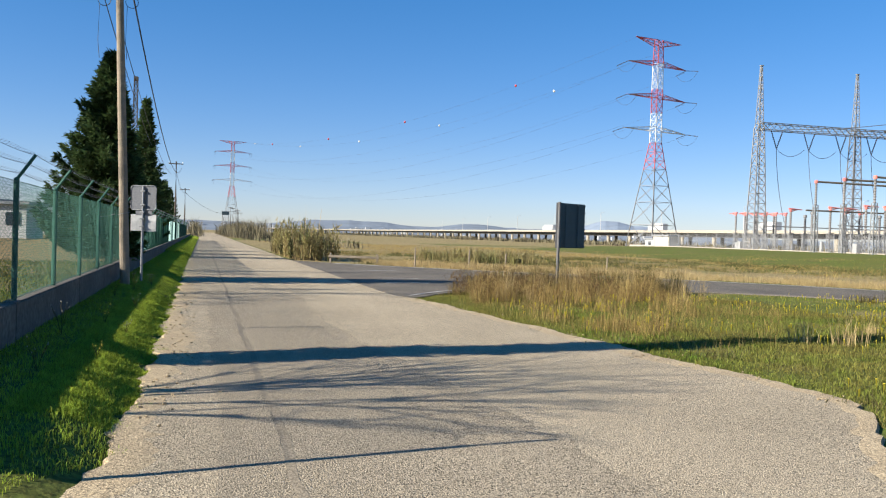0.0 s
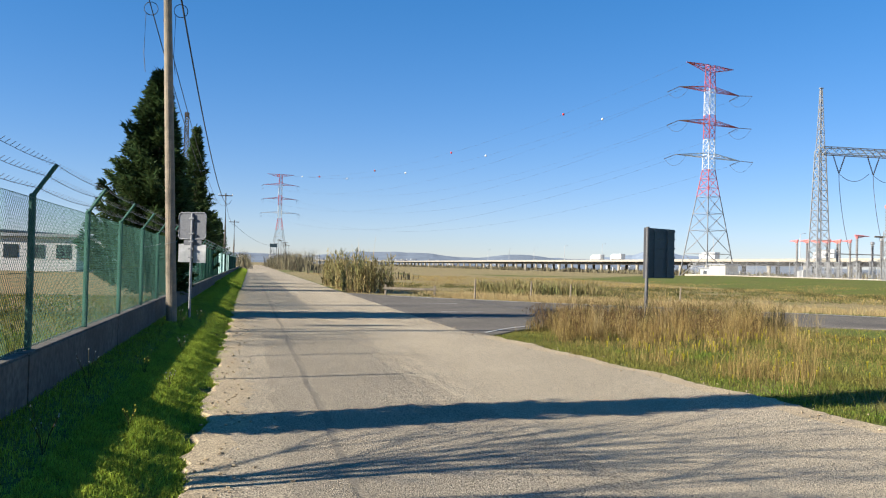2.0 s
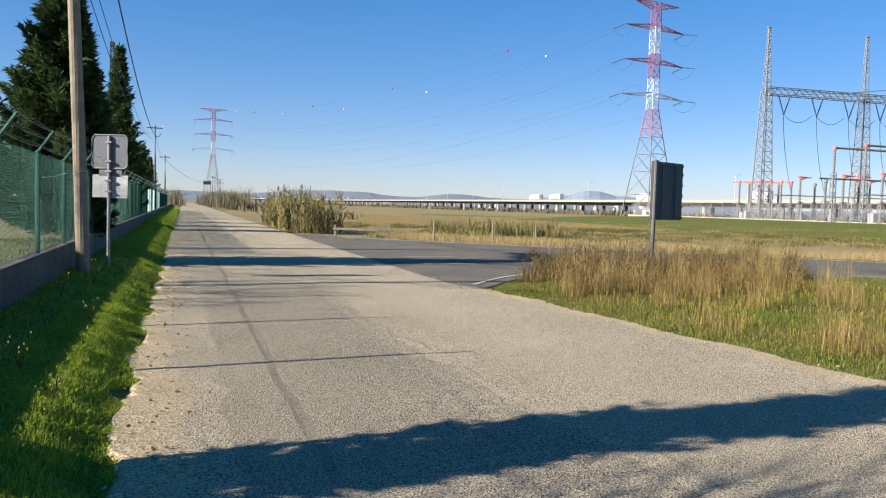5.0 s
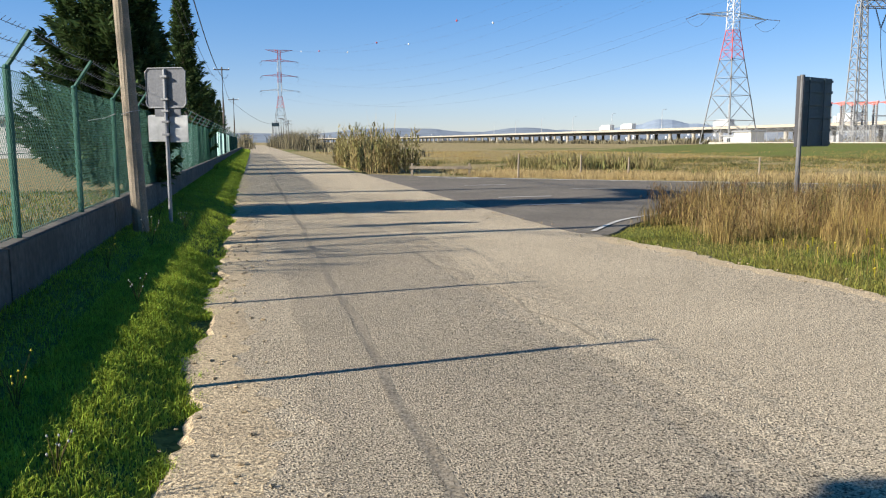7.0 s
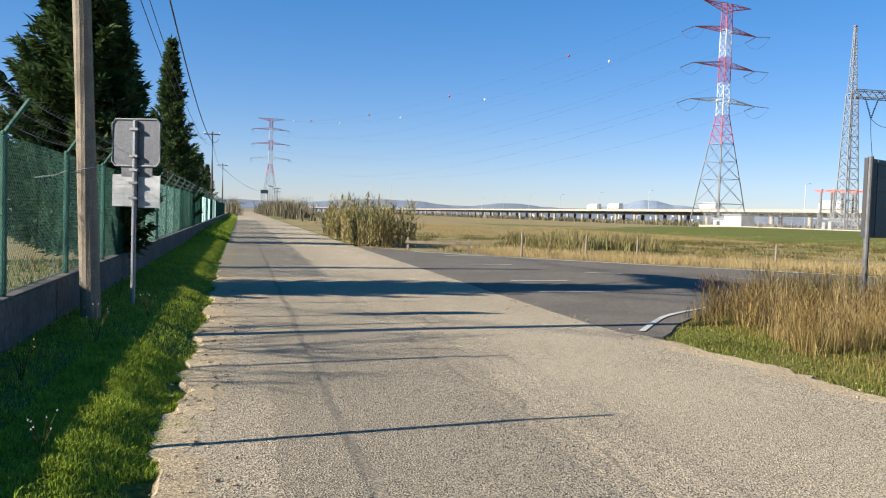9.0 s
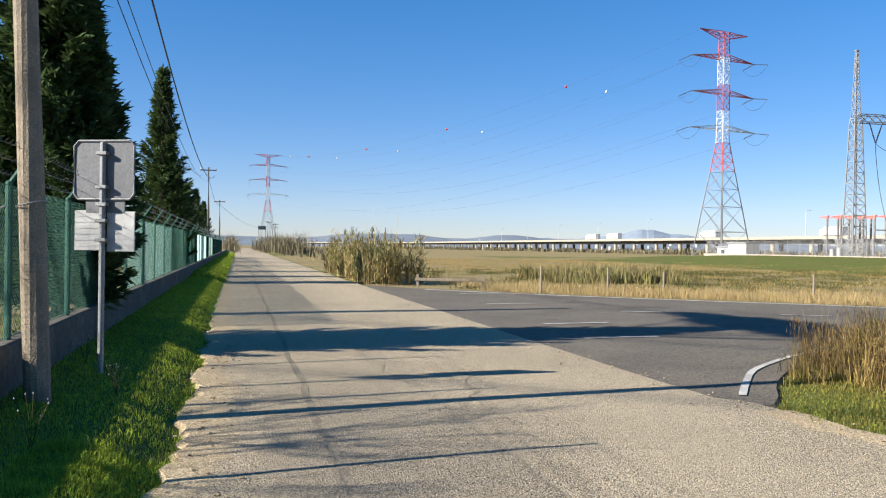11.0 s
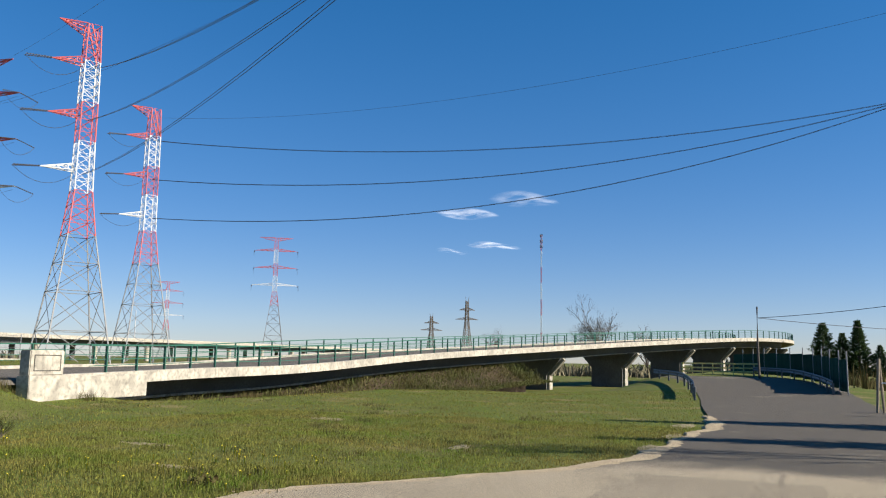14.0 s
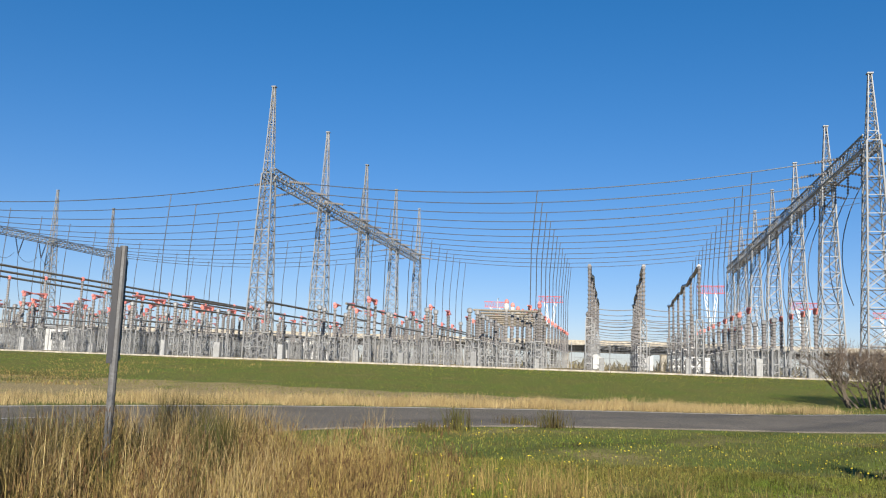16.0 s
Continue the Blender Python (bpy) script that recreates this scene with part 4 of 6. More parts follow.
def grey_pylon(x, y, h, rz):
    p = thing("pylon", (x, y, 0), "distant grey lattice pylon with three arms", "pylon", "grey pylons", rz)
    b = B()
    lattice(b, 0, h * 0.62, 3.0, 0.9, 5, 0.22, 0.13)
    lattice(b, h * 0.62, h * 0.93, 0.9, 0.6, 4, 0.2, 0.12)
    part("tower", b, M_WOODD, p)
    for z, l in ((0.66, 6.5), (0.8, 4.5)):
        for s in (-1, 1):
            b = B()
            arm(b, h * z, s * 0.8, s * l, 0.6, 1.2, 0.16)
            part("crossarm", b, M_WOODD, p)
    for s in (-1, 1):
        part("horn", beam(B(), (s * 0.6, 0, h * 0.93), (s * 1.0, 0, h), 0.15, 0.05), M_WOODD, p)


grey_pylon(156.8, -409, 36.5, 40)
grey_pylon(186.2, -429.5, 29, 40)


def portal(x, y, h, rz):
    p = thing("portal_pylon", (x, y, 0), "red and white forked portal pylon behind the viaduct", "pylon", "forked pylons", rz)
    b = B()
    lattice(b, 0, h * 0.55, 2.0, 0.7, 4, 0.2, 0.12)
    part("tower", b, M_STEEL, p)
    for s in (-1, 1):
        b = B()
        for o in (-0.5, 0.5):
            beam(b, (s * 0.5 + o * 0.6, o, h * 0.55), (s * 1.9 + o, o, h * 0.9), 0.12)
        for i in range(5):
            q = i / 5
            beam(b, (s * (0.5 + 1.4 * q) - 0.4, -0.5, h * (0.55 + 0.35 * q)), (s * (0.5 + 1.4 * (q + 0.2)) + 0.4, 0.5, h * (0.55 + 0.35 * (q + 0.2))), 0.12, n=3)
        part("fork", b, M_WHITE, p)
    b = B()
    for dz in (0, 0.08):
        for o in (-0.5, 0.5):
            beam(b, (-4.6, o, h * (0.9 + dz)), (4.6, o, h * (0.9 + dz)), 0.13)
    for i in range(14):
        xx = -4.6 + 9.2 * i / 14
        beam(b, (xx, -0.5, h * 0.9), (xx + 0.66, 0.5, h * 0.98), 0.09, n=3)
    part("crossbeam", b, M_RED, p)
    return p


for az, d, h, rz in ((98.7, 300, 31, 0), (88.2, 320, 28, 0), (114.6, 300, 24, 15), (109.0, 330, 24, 15), (104.3, 310, 26, 10), (84.5, 330, 26, 0)):
    portal(0.3 + d * math.sin(radians(az)), 12.6 + d * math.cos(radians(az)), h, rz + 90 - az + 90)


# ---- substation gantries ----
def gantry(name, x, y, rz, bays, pitch, hb, hs, z, label):
    g = thing("gantry", (x, y, z), label, "gantry", "substation gantries", rz)
    for i in range(bays + 1):
        b = B()
        lattice(b, -0.3, hb, 1.2, 0.55, 13, 0.095, 0.045, i * pitch, 0)
        part("tower", b, M_STEEL, g)
        b = B()
        lattice(b, hb, hs, 0.46, 0.12, 7, 0.06, 0.032, i * pitch, 0)
        box(b, i * pitch - 0.25, -0.25, hs, i * pitch + 0.25, 0.25, hs + 0.12)
        part("spike", b, M_STEEL, g)
        if i < bays:
            b = B()
            x0, x1 = i * pitch, (i + 1) * pitch
            for yy_, zz in ((-0.7, hb - 0.5), (0.7, hb - 0.5), (-0.7, hb + 0.6), (0.7, hb + 0.6)):
                beam(b, (x0, yy_, zz), (x1, yy_, zz), 0.085)
            n = 14
            for k in range(n):
                xa, xb = x0 + pitch * k / n, x0 + pitch * (k + 1) / n
                for yy_ in (-0.7, 0.7):
                    beam(b, (xa, yy_, hb - 0.5), (xb, yy_, hb + 0.6), 0.05, n=3)
                    beam(b, (xa, yy_, hb + 0.6), (xb, yy_, hb - 0.5), 0.05, n=3)
                for zz in (hb - 0.5, hb + 0.6):
                    beam(b, (xa, -0.7, zz), (xb, 0.7, zz), 0.05, n=3)
            part("beam", b, M_STEEL, g)
    return g


ZP = 1.08
GA = gantry("a", 85.8, 112.0, -2.0, 4, 18.27, 19.8, 29.5, ZP, "grey lattice substation gantry with five spiked towers")
GB = gantry("b", 84.9, 47.5, -2.5, 4, 18.05, 19.8, 29.5, ZP, "grey lattice substation gantry with five spiked towers")
GC = gantry("c", 73.75, -9.8, -3.6, 6, 16.0, 20.0, 25.9, ZP, "grey lattice substation gantry carrying rows of insulators")


def on_gantry(g, q, dy=0.0, dz=0.0):
    x, y, rz, pitch, hb = {"a": (85.8, 112, -2.0, 18.27, 19.8), "b": (84.9, 47.5, -2.5, 18.05, 19.8), "c": (73.75, -9.8, -3.6, 16.0, 20.0)}[g]
    c, s = math.cos(radians(rz)), math.sin(radians(rz))
    return Vector((x + c * pitch * q - s * dy, y + s * pitch * q + c * dy, ZP + hb + dz))


# strained conductors between the gantries, each with its strings
fr = [0.22 + i * 0.333 for i in range(12)]
for q in fr:
    qa, qb = on_gantry("b", q, -0.8), on_gantry("c", q * 1.127 + 0.1, 0.8)
    b = B()
    d = (qb - qa).normalized()
    string(b, qa, qa + d * 2.6 - Vector((0, 0, 0.35)), 0.19, 10)
    tagged(part("insulator_string", b, M_PORC), "grey porcelain strain insulator string on a gantry", "insulator", "strain insulators")
    b = B()
    string(b, qb, qb - d * 2.6 - Vector((0, 0, 0.35)), 0.19, 10)
    tagged(part("insulator_string", b, M_PORC), "grey porcelain strain insulator string on a gantry", "insulator", "strain insulators")
    tagged(part("conductor", tube(B(), sag(qa + d * 2.6 - Vector((0, 0, 0.35)), qb - d * 2.6 - Vector((0, 0, 0.35)), 1.7, 20), 0.05, 5), M_LINE), "dark sagging busbar conductor over the substation", "cable", "substation conductors")
    qa, qb = on_gantry("b", q, 0.8), on_gantry("a", q, -0.8)
    d = (qb - qa).normalized()
    b = B()
    string(b, qa, qa + d * 2.6 - Vector((0, 0, 0.35)), 0.19, 10)
    tagged(part("insulator_string", b, M_PORC), "grey porcelain strain insulator string on a gantry", "insulator", "strain insulators")
    tagged(part("conductor", tube(B(), sag(qa + d * 2.6 - Vector((0, 0, 0.35)), qb - Vector((0, 0, 0.3)), 2.0, 20), 0.05, 5), M_LINE), "dark sagging busbar conductor over the substation", "cable", "substation conductors")
# V-shaped strings under the first gantry
for q in [0.18 + 0.333 * i for i in range(9)]:
    t0 = on_gantry("a", q, 0, -0.5)
    b = B()
    lowp = t0 + Vector((0, 0, -2.9))
    string(b, t0 + Vector((-1.1, 0, 0)), lowp, 0.15, 9)
    string(b, t0 + Vector((1.1, 0, 0)), lowp, 0.15, 9)
    tagged(part("v_string", b, M_INSUL), "dark V-shaped insulator string under a gantry beam", "insulator", "V strings")
    dr = [lowp + Vector((0.3 * math.sin(s * 3), -2.5 * s * s, -(s ** 0.8) * 12.0)) for s in [k / 12 for k in range(13)]]
    tagged(part("dropper", tube(B(), dr, 0.045, 5), M_LINE), "dark looping dropper cable to the switchgear", "cable", "droppers")
    side_l = sag(lowp, lowp + Vector((5.6, 0.2, 0.2)), 1.2, 10)
    tagged(part("loop_cable", tube(B(), side_l, 0.04, 4), M_LINE), "dark looping jumper cable under a gantry", "cable", "droppers")
# hanging strings and droppers on the third gantry
for i in range(20):
    t0 = on_gantry("c", 0.15 + i * 0.29, 0.2, -0.5)
    b = B()
    string(b, t0, t0 + Vector((0.2, 0, -2.6)), 0.16, 9)
    tagged(part("hanging_string", b, M_INSUL), "dark hanging insulator string under a gantry beam", "insulator", "hanging strings")
    dr = [t0 + Vector((0.2 + 1.2 * math.sin(s * 2.6), 4.0 * s * (1.2 - s), -2.6 - 10.5 * s)) for s in [k / 10 for k in range(11)]]
    tagged(part("dropper", tube(B(), dr, 0.045, 5), M_LINE), "dark looping dropper cable to the switchgear", "cable", "droppers")
for i in range(6):
    p0 = on_gantry("c", 0.05 + i * 0.33, -0.6)
    b = B()
    string(b, p0, p0 + Vector((0.5, -2.8, -0.4)), 0.16, 9)
    tagged(part("insulator_string", b, M_INSUL), "dark strain insulator string on a gantry", "insulator", "strain insulators")
    line_wires([p0 + Vector((0.5, -2.8, -0.4))], [(110.5 + 3 * (i % 3), -72.5, 26 + 6.9 * (i % 3))], [1.5], 0.03)
# straight droppers from the conductors
feet = []
for q in fr:
    for ends, tt in (((on_gantry("b", q, -0.8), on_gantry("c", q * 1.127 + 0.1, 0.8)), (0.16, 0.5, 0.86)), ((on_gantry("b", q, 0.8), on_gantry("a", q, -0.8)), (0.2, 0.6))):
        for t_ in tt:
            p0 = ends[0].lerp(ends[1], t_) - Vector((0, 0, 0.3 + 6.8 * t_ * (1 - t_)))
            foot = Vector((p0.x, p0.y + 0.5, ZP + 6.0))
            feet.append(foot)
            tagged(part("dropper", tube(B(), [p0, (p0.lerp(foot, 0.5) + Vector((0.15, 0.25, 0))), foot], 0.05, 5), M_LINE), "straight dark dropper cable to the switchgear", "cable", "droppers")


# ---- switchgear ----
def stand(b, h, w=0.3):
    lattice(b, -0.2, h, w, w * 0.85, 4, 0.05, 0.03)
    box(b, -w - 0.1, -w - 0.1, h, w + 0.1, w + 0.1, h + 0.12)


def sheds(b, z0, z1, r, x=0.0, y=0.0, n=9):
    prof = []
    for i in range(n):
        a = z0 + (z1 - z0) * i / n
        s = (z1 - z0) / n
        prof += [(r * 0.62, a), (r, a + s * 0.35), (r * 0.66, a + s * 0.7)]
    prof.append((r * 0.62, z1))
    lathe(b, x, y, prof, 8)


def switch_column(x, y, top=6.2, cap=True, label="grey porcelain switch column with an faded red tapered head"):
    s = thing("switch_column", (x, y, ZP), label if cap else "grey porcelain post insulator on a steel stand", "switchgear", "switch columns" if cap else "post insulators", -3)
    b = B()
    stand(b, 2.5)
    part("stand", b, M_STEEL, s)
    b = B()
    sheds(b, 2.62, top - 0.5, 0.2)
    part("insulator", b, M_PORC, s)
    if cap:
        b = B()
        lathe(b, 0, 0, [(0.14, top - 0.5), (0.2, top - 0.42), (0.2, top - 0.1), (0.12, top)], 8)
        beam(b, (-0.3, 0, top - 0.05), (1.9, 0, top - 0.12), 0.16, 0.06, n=6)
        beam(b, (0, 0, top - 0.45), (1.1, 0, top - 0.15), 0.1, 0.05, n=4)
        part("cap", b, M_CAP, s)
    else:
        b = B()
        lathe(b, 0, 0, [(0.12, top - 0.5), (0.26, top - 0.4), (0.26, top - 0.1), (0.1, top)], 8)
        part("head", b, M_GALV, s)
    return s


base_c, base_p = switch_column(80.0, 18.0), switch_column(86.0, 18.0, 5.4, False)
rs = random.Random(11)
grid = []
for yv in (24, 29, 34, 40, 54, 60, 66, 72, 79, 86, 93, 100):
    for i in range(7):
        grid.append((72 + 0.08 * yv + 3.5 + i * 9.0 + rs.uniform(-0.6, 0.6), yv + rs.uniform(-0.8, 0.8)))
for gx_, gy_ in grid:
    for o in range(2):
        src = base_c if rs.random() < 0.62 else base_p
        copy_thing(src, pose(gx_ + o * 3.1, gy_ + rs.uniform(-0.5, 0.5), ZP, 0, 0, -3 + (180 if rs.random() < 0.5 else 0)))
for ft in feet:
    copy_thing(base_c, pose(ft.x, ft.y, ZP, 0, 0, rs.choice((0, 175))))
# the two long near rows by the third gantry
for i in range(14):
    copy_thing(base_c, pose(79.5 + i * 4.0, -6.5 + 0.02 * i, ZP, 0, 0, 170))
    copy_thing(base_p, pose(80.5 + i * 4.0, -3.2, ZP, 0, 0, 0))
# columns with round white heads and the tall front row
ball_c = thing("current_transformer", (78.5, 21.0, ZP), "slim grey current transformer with a round pale head", "switchgear", "current transformers")
b = B()
stand(b, 2.3, 0.28)
part("stand", b, M_STEEL, ball_c)
b = B()
sheds(b, 2.42, 5.2, 0.2)
part("insulator", b, M_PORC, ball_c)
b = B()
lathe(b, 0, 0, [(0.1, 5.2), (0.24, 5.4), (0.29, 5.6), (0.24, 5.85), (0.1, 6.05)], 10)
part("head", b, M_BOX, ball_c)
part("red_band", lathe(B(), 0, 0, [(0.2, 6.0), (0.22, 6.1), (0.15, 6.3), (0.05, 6.38)], 10), M_CAP, ball_c)
for i in range(1, 9):
    copy_thing(ball_c, pose(78.5 + i * 4.5, 21.0 - 0.25 * i, ZP))
# the group of capped columns by the far end
for i in range(10):
    copy_thing(base_c, pose(88.5 + (i % 5) * 1.3, 118.0 + (i // 5) * 3.0 - (i % 5) * 0.8, ZP, 0, 0, 90))


def box_frame(name, pts, r, material, label, category="busbar", group="busbars"):
    return tagged(part(name, tube(B(), pts, r, 8), material), label, category, group)


# long tubular busbars on their posts
for k, yv in enumerate((80, 75.5, 71)):
    box_frame("busbar", [(70 + i * 8.0, yv - 1.1 * i, ZP + 8.4 - 0.15 * i) for i in range(9)], 0.12, M_BUS, "long brown tubular busbar on tall posts")
    for i in range(0, 9, 2):
        x0, y0 = 70 + i * 8.0, yv - 1.1 * i
        s = thing("busbar_post", (x0, y0, ZP), "tall steel post carrying a tubular busbar", "post", "busbar posts")
        b = B()
        lattice(b, -0.2, 5.6, 0.25, 0.2, 6, 0.05, 0.03)
        part("stand", b, M_STEEL, s)
        b = B()
        sheds(b, 5.6, 8.25 - 0.15 * i, 0.17)
        part("insulator", b, M_PORC, s)
        part("cap", lathe(B(), 0, 0, [(0.2, 8.2 - 0.15 * i), (0.24, 8.5 - 0.15 * i), (0.1, 8.62 - 0.15 * i)], 8), M_CAP, s)
for r_, yv in enumerate((36, 44, 52, 60, 90)):
    box_frame("busbar", [(77, yv, ZP + 5.5), (150, yv - 3.0, ZP + 5.5)], 0.11, M_BUS, "brown tubular busbar over the switchgear")
    for xp in (78, 102, 126, 149):
        copy_thing(base_p, pose(xp, yv - 3.0 * (xp - 77) / 73, ZP))
for yv in (27, 31, 57, 68, 83, 97):
    box_frame("busbar", [(76, yv, ZP + 3.4), (150, yv - 3.0, ZP + 3.4)], 0.07, M_STEEL, "grey tubular busbar low over the switchgear")
for i in range(8):
    box_frame("busbar", [(82 + i * 4.5, 18.0, ZP + 5.5), (82 + i * 4.5, 24.5, ZP + 5.5)], 0.12, M_BUS, "short thick brown busbar tube", group="short busbars")
for i in range(8):
    copy_thing(base_p, pose(82 + i * 4.5, 18.5, ZP))
    copy_thing(base_p, pose(82 + i * 4.5, 24.0, ZP))


# three cable portals with tall columns
def cable_portal(x, y):
    s = thing("cable_portal", (x, y, ZP), "row of tall grey columns under a dark cable", "portal", "cable portals", -3)
    for i in range(6):
        h, px = 10.3 - 0.12 * i, i * 9.0
        b = B()
        lattice(b, -0.2, h * 0.5, 0.34, 0.28, 6, 0.06, 0.035, px, 0)
        part("stand", b, M_STEEL, s)
        b = B()
        sheds(b, h * 0.5, h, 0.18, px, 0, 12)
        part("insulator", b, M_PORC, s)
        part("cabinet", box(B(), px - 0.35, -0.9, 0.2, px + 0.35, -0.45, 1.6, 0.03), M_BOX, s)
        b = B()
        for zz in (3.2, 5.0, 6.2):
            tube(b, sag((px + 0.5, 0, zz), (px + 0.5, -5.2, zz), 0.25, 6), 0.04, 4)
        part("cross_tube", b, M_STEEL, s)
        if i:
            b = B()
            sheds(b, 2.6, 6.0, 0.2, px - 4.5, 0.3, 9)
            lattice(b, -0.2, 2.6, 0.25, 0.25, 3, 0.05, 0.03, px - 4.5, 0.3)
            part("middle_column", b, M_PORC, s)
    part("top_cable", tube(B(), [(i * 4.5, 0.1 * math.sin(i * 2), 10.3 - 0.06 * i - 0.35 * (i % 2)) for i in range(11)], 0.2, 6), M_INSUL, s)


cable_portal(84.0, 13.3)
cable_portal(83.7, 8.1)
cable_portal(82.8, 3.0)

# cabinets, kerb and fence of the yard
for i in range(24):
    yv = -24 + i * 6.0 + rs.uniform(-0.8, 0.8)
    xv = 69.5 + 0.08 * yv + rs.uniform(1.5, 9)
    w, h = rs.uniform(0.4, 0.8), rs.uniform(0.9, 1.6)
    c = thing("cabinet", (xv, yv, ZP - 0.05), "pale steel control cabinet on a plinth", "cabinet", "yard cabinets")
    part("body", box(B(), -w / 2, -w / 2, 0.12, w / 2, w / 2, h, 0.03), M_CAB, c)
    part("plinth", box(B(), -w / 2 - 0.05, -w / 2 - 0.05, -0.1, w / 2 + 0.05, w / 2 + 0.05, 0.12), M_CONC, c)
for i in range(20):
    y0 = -42 + i * 9.0
    bm = B()
    box(bm, 0, 0, -0.4, 0.35, 8.98, 0.22, 0.02)
    kb = part("kerb", bm, M_WHITECONC)
    kb.location, kb.rotation_euler = (66.5 + 0.08 * y0, y0, ZP - 0.1), (0, 0, math.atan2(-0.08, 1))
    tagged(kb, "pale concrete kerb along the substation yard", "kerb", "yard kerbs", kind="structure")
    f = thing("yard_fence", (67.2 + 0.08 * y0, y0, ZP), "grey steel mesh fence round the substation", "fence", "yard fence bays", math.degrees(math.atan2(-0.08, 1)))
    for k in range(3):
        part("post", lathe(B(), 0, k * 3.0, [(0.04, -0.2), (0.04, 2.3)], 6), M_GALV, f)
    b = B()
    for k in range(75):
        beam(b, (0, k * 0.12, 0.05), (0, k * 0.12, 2.2), 0.007, n=3)
    for zz in (0.1, 0.6, 1.1, 1.6, 2.15):
        beam(b, (0, 0, zz), (0, 9.0, zz), 0.012, n=3)
    part("mesh_panel", b, M_GALV, f)


def shed_building(x, y, z, w, d, h, label, rz=0, wall=M_BOX, doors=2):
    s = thing("building", (x, y, z), label, "building", rz=rz)
    part("wall", box(B(), -w / 2, -d / 2, -0.5, w / 2, d / 2, h), wall, s)
    part("roof", box(B(), -w / 2 - 0.3, -d / 2 - 0.3, h, w / 2 + 0.3, d / 2 + 0.3, h + 0.25, 0.03), M_ROOF, s)
    for k in range(doors):
        yv = -d / 2 + d * (k + 0.5) / doors
        part("window", box(B(), -w / 2 - 0.05, yv - 0.5, h * 0.45, -w / 2 + 0.05, yv + 0.5, h * 0.8), M_GLASS, s)
    return s


shed_building(88, 142, 0.6, 3, 4.5, 2.4, "low cream utility building by a lattice pylon", 8, M_WALLP, 0)
shed_building(90, 150, 0.3, 2.5, 3, 2.0, "small white utility kiosk behind the kerb", 8, M_BOX, 1)
shed_building(128, 98, ZP, 5, 10, 3.8, "long white control building in the substation", 0, M_BOX, 5)
shed_building(142, 60, ZP, 5, 10, 3.2, "long white control building in the substation", 0, M_BOX, 4)


# ---- plants ----
def blades(name, x, y, h, w, lean, material, label, seed, category="grass", z0=None, seg=2):
    """Many curved blades as one mesh; x, y, h, w are arrays."""
    r = np.random.RandomState(seed)
    n = len(x)
    a = r.uniform(0, math.tau, n)
    b = r.uniform(0, math.tau, n)
    ln = np.abs(r.randn(n)) * lean * h
    z = land(x, y) if z0 is None else z0
    dx, dy = np.cos(a) * w / 2, np.sin(a) * w / 2
    ex, ey = np.cos(b) * ln, np.sin(b) * ln
    V = np.zeros((n, 5, 3))
    V[:, 0] = np.stack([x - dx, y - dy, z - 0.02], -1)
    V[:, 1] = np.stack([x + dx, y + dy, z - 0.02], -1)
    V[:, 2] = np.stack([x + dx * 0.7 + ex * 0.3, y + dy * 0.7 + ey * 0.3, z + h * 0.55], -1)
    V[:, 3] = np.stack([x - dx * 0.7 + ex * 0.3, y - dy * 0.7 + ey * 0.3, z + h * 0.55], -1)
    V[:, 4] = np.stack([x + ex, y + ey, z + h * (1 - 0.25 * lean)], -1)
    k = np.arange(n)[:, None] * 5
    F4 = (k + np.array([[0, 1, 2, 3]]))
    F3 = (k + np.array([[3, 2, 4]]))
    me = bpy.data.meshes.new(name)
    me.from_pydata(V.reshape(-1, 3).tolist(), [], F4.tolist() + F3.tolist())
    me.materials.append(material)
    return tagged(new(name, me), label, category, kind="stuff")


def scatter(n, x0, x1, y0, y1, seed, keep=None):
    r = np.random.RandomState(seed)
    x, y = r.uniform(x0, x1, n), r.uniform(y0, y1, n)
    if keep is not None:
        k = keep(x, y)
        x, y = x[k], y[k]
    return x, y


def lane_right(y):
    return np.interp(y, rl[::-1, 1], rl[::-1, 0])


def side_near_x(y):
    return np.interp(y, (-30, -8, 1, 7, 12.5, 17, 20.6, 22.4), (23.5, 24.0, 24.9, 24.7, 23.3, 21.4, 18.2, 14.0))


in_meadow = lambda x, y: (x > lane_right(y) + 0.05 + 0.25 * np.sin(y * 3.1) ** 2) & (x < side_near_x(y) - 0.2) & (y < np.interp(x, (5.35, 6.15, 7.05, 8.1, 9.3, 11.0, 14.5, 18.5), (18.2, 19.25, 20.25, 21.12, 21.82, 22.4, 22.35, 20.55)))
rng = np.random.RandomState(8)
# verge between lane and wall
x, y = scatter(130000, -1.9, -0.28, 1.6, 46, 1, lambda x, y: (x < np.interp(y, (1.0, 3.0, 4.5), (-1.5, -0.85, 0.0))) & (x < -0.42 + 0.11 * np.sin(y * 2.3) + 0.08 * np.sin(y * 7.1)))
cl = 0.5 + 0.5 * np.sin(x * 9 + 2 * np.sin(y * 2.1)) * np.sin(y * 6.3 + 1.5 * np.sin(x * 5))
blades("verge_grass", x, y, (np.abs(rng.normal(0.024, 0.014, len(x))) + 0.014) * (0.6 + 0.9 * cl), rng.uniform(0.004, 0.009, len(x)), 0.8, M_GRASS, "short lush green grass on the roadside verge", 2)
x, y = scatter(90000, -1.3, -0.26, 4.5, 17, 61, lambda x, y: x < -0.40 + 0.11 * np.sin(y * 2.3) + 0.08 * np.sin(y * 7.1))
cl = 0.5 + 0.5 * np.sin(x * 14 + 2 * np.sin(y * 3.1)) * np.sin(y * 9.3 + 1.5 * np.sin(x * 7))
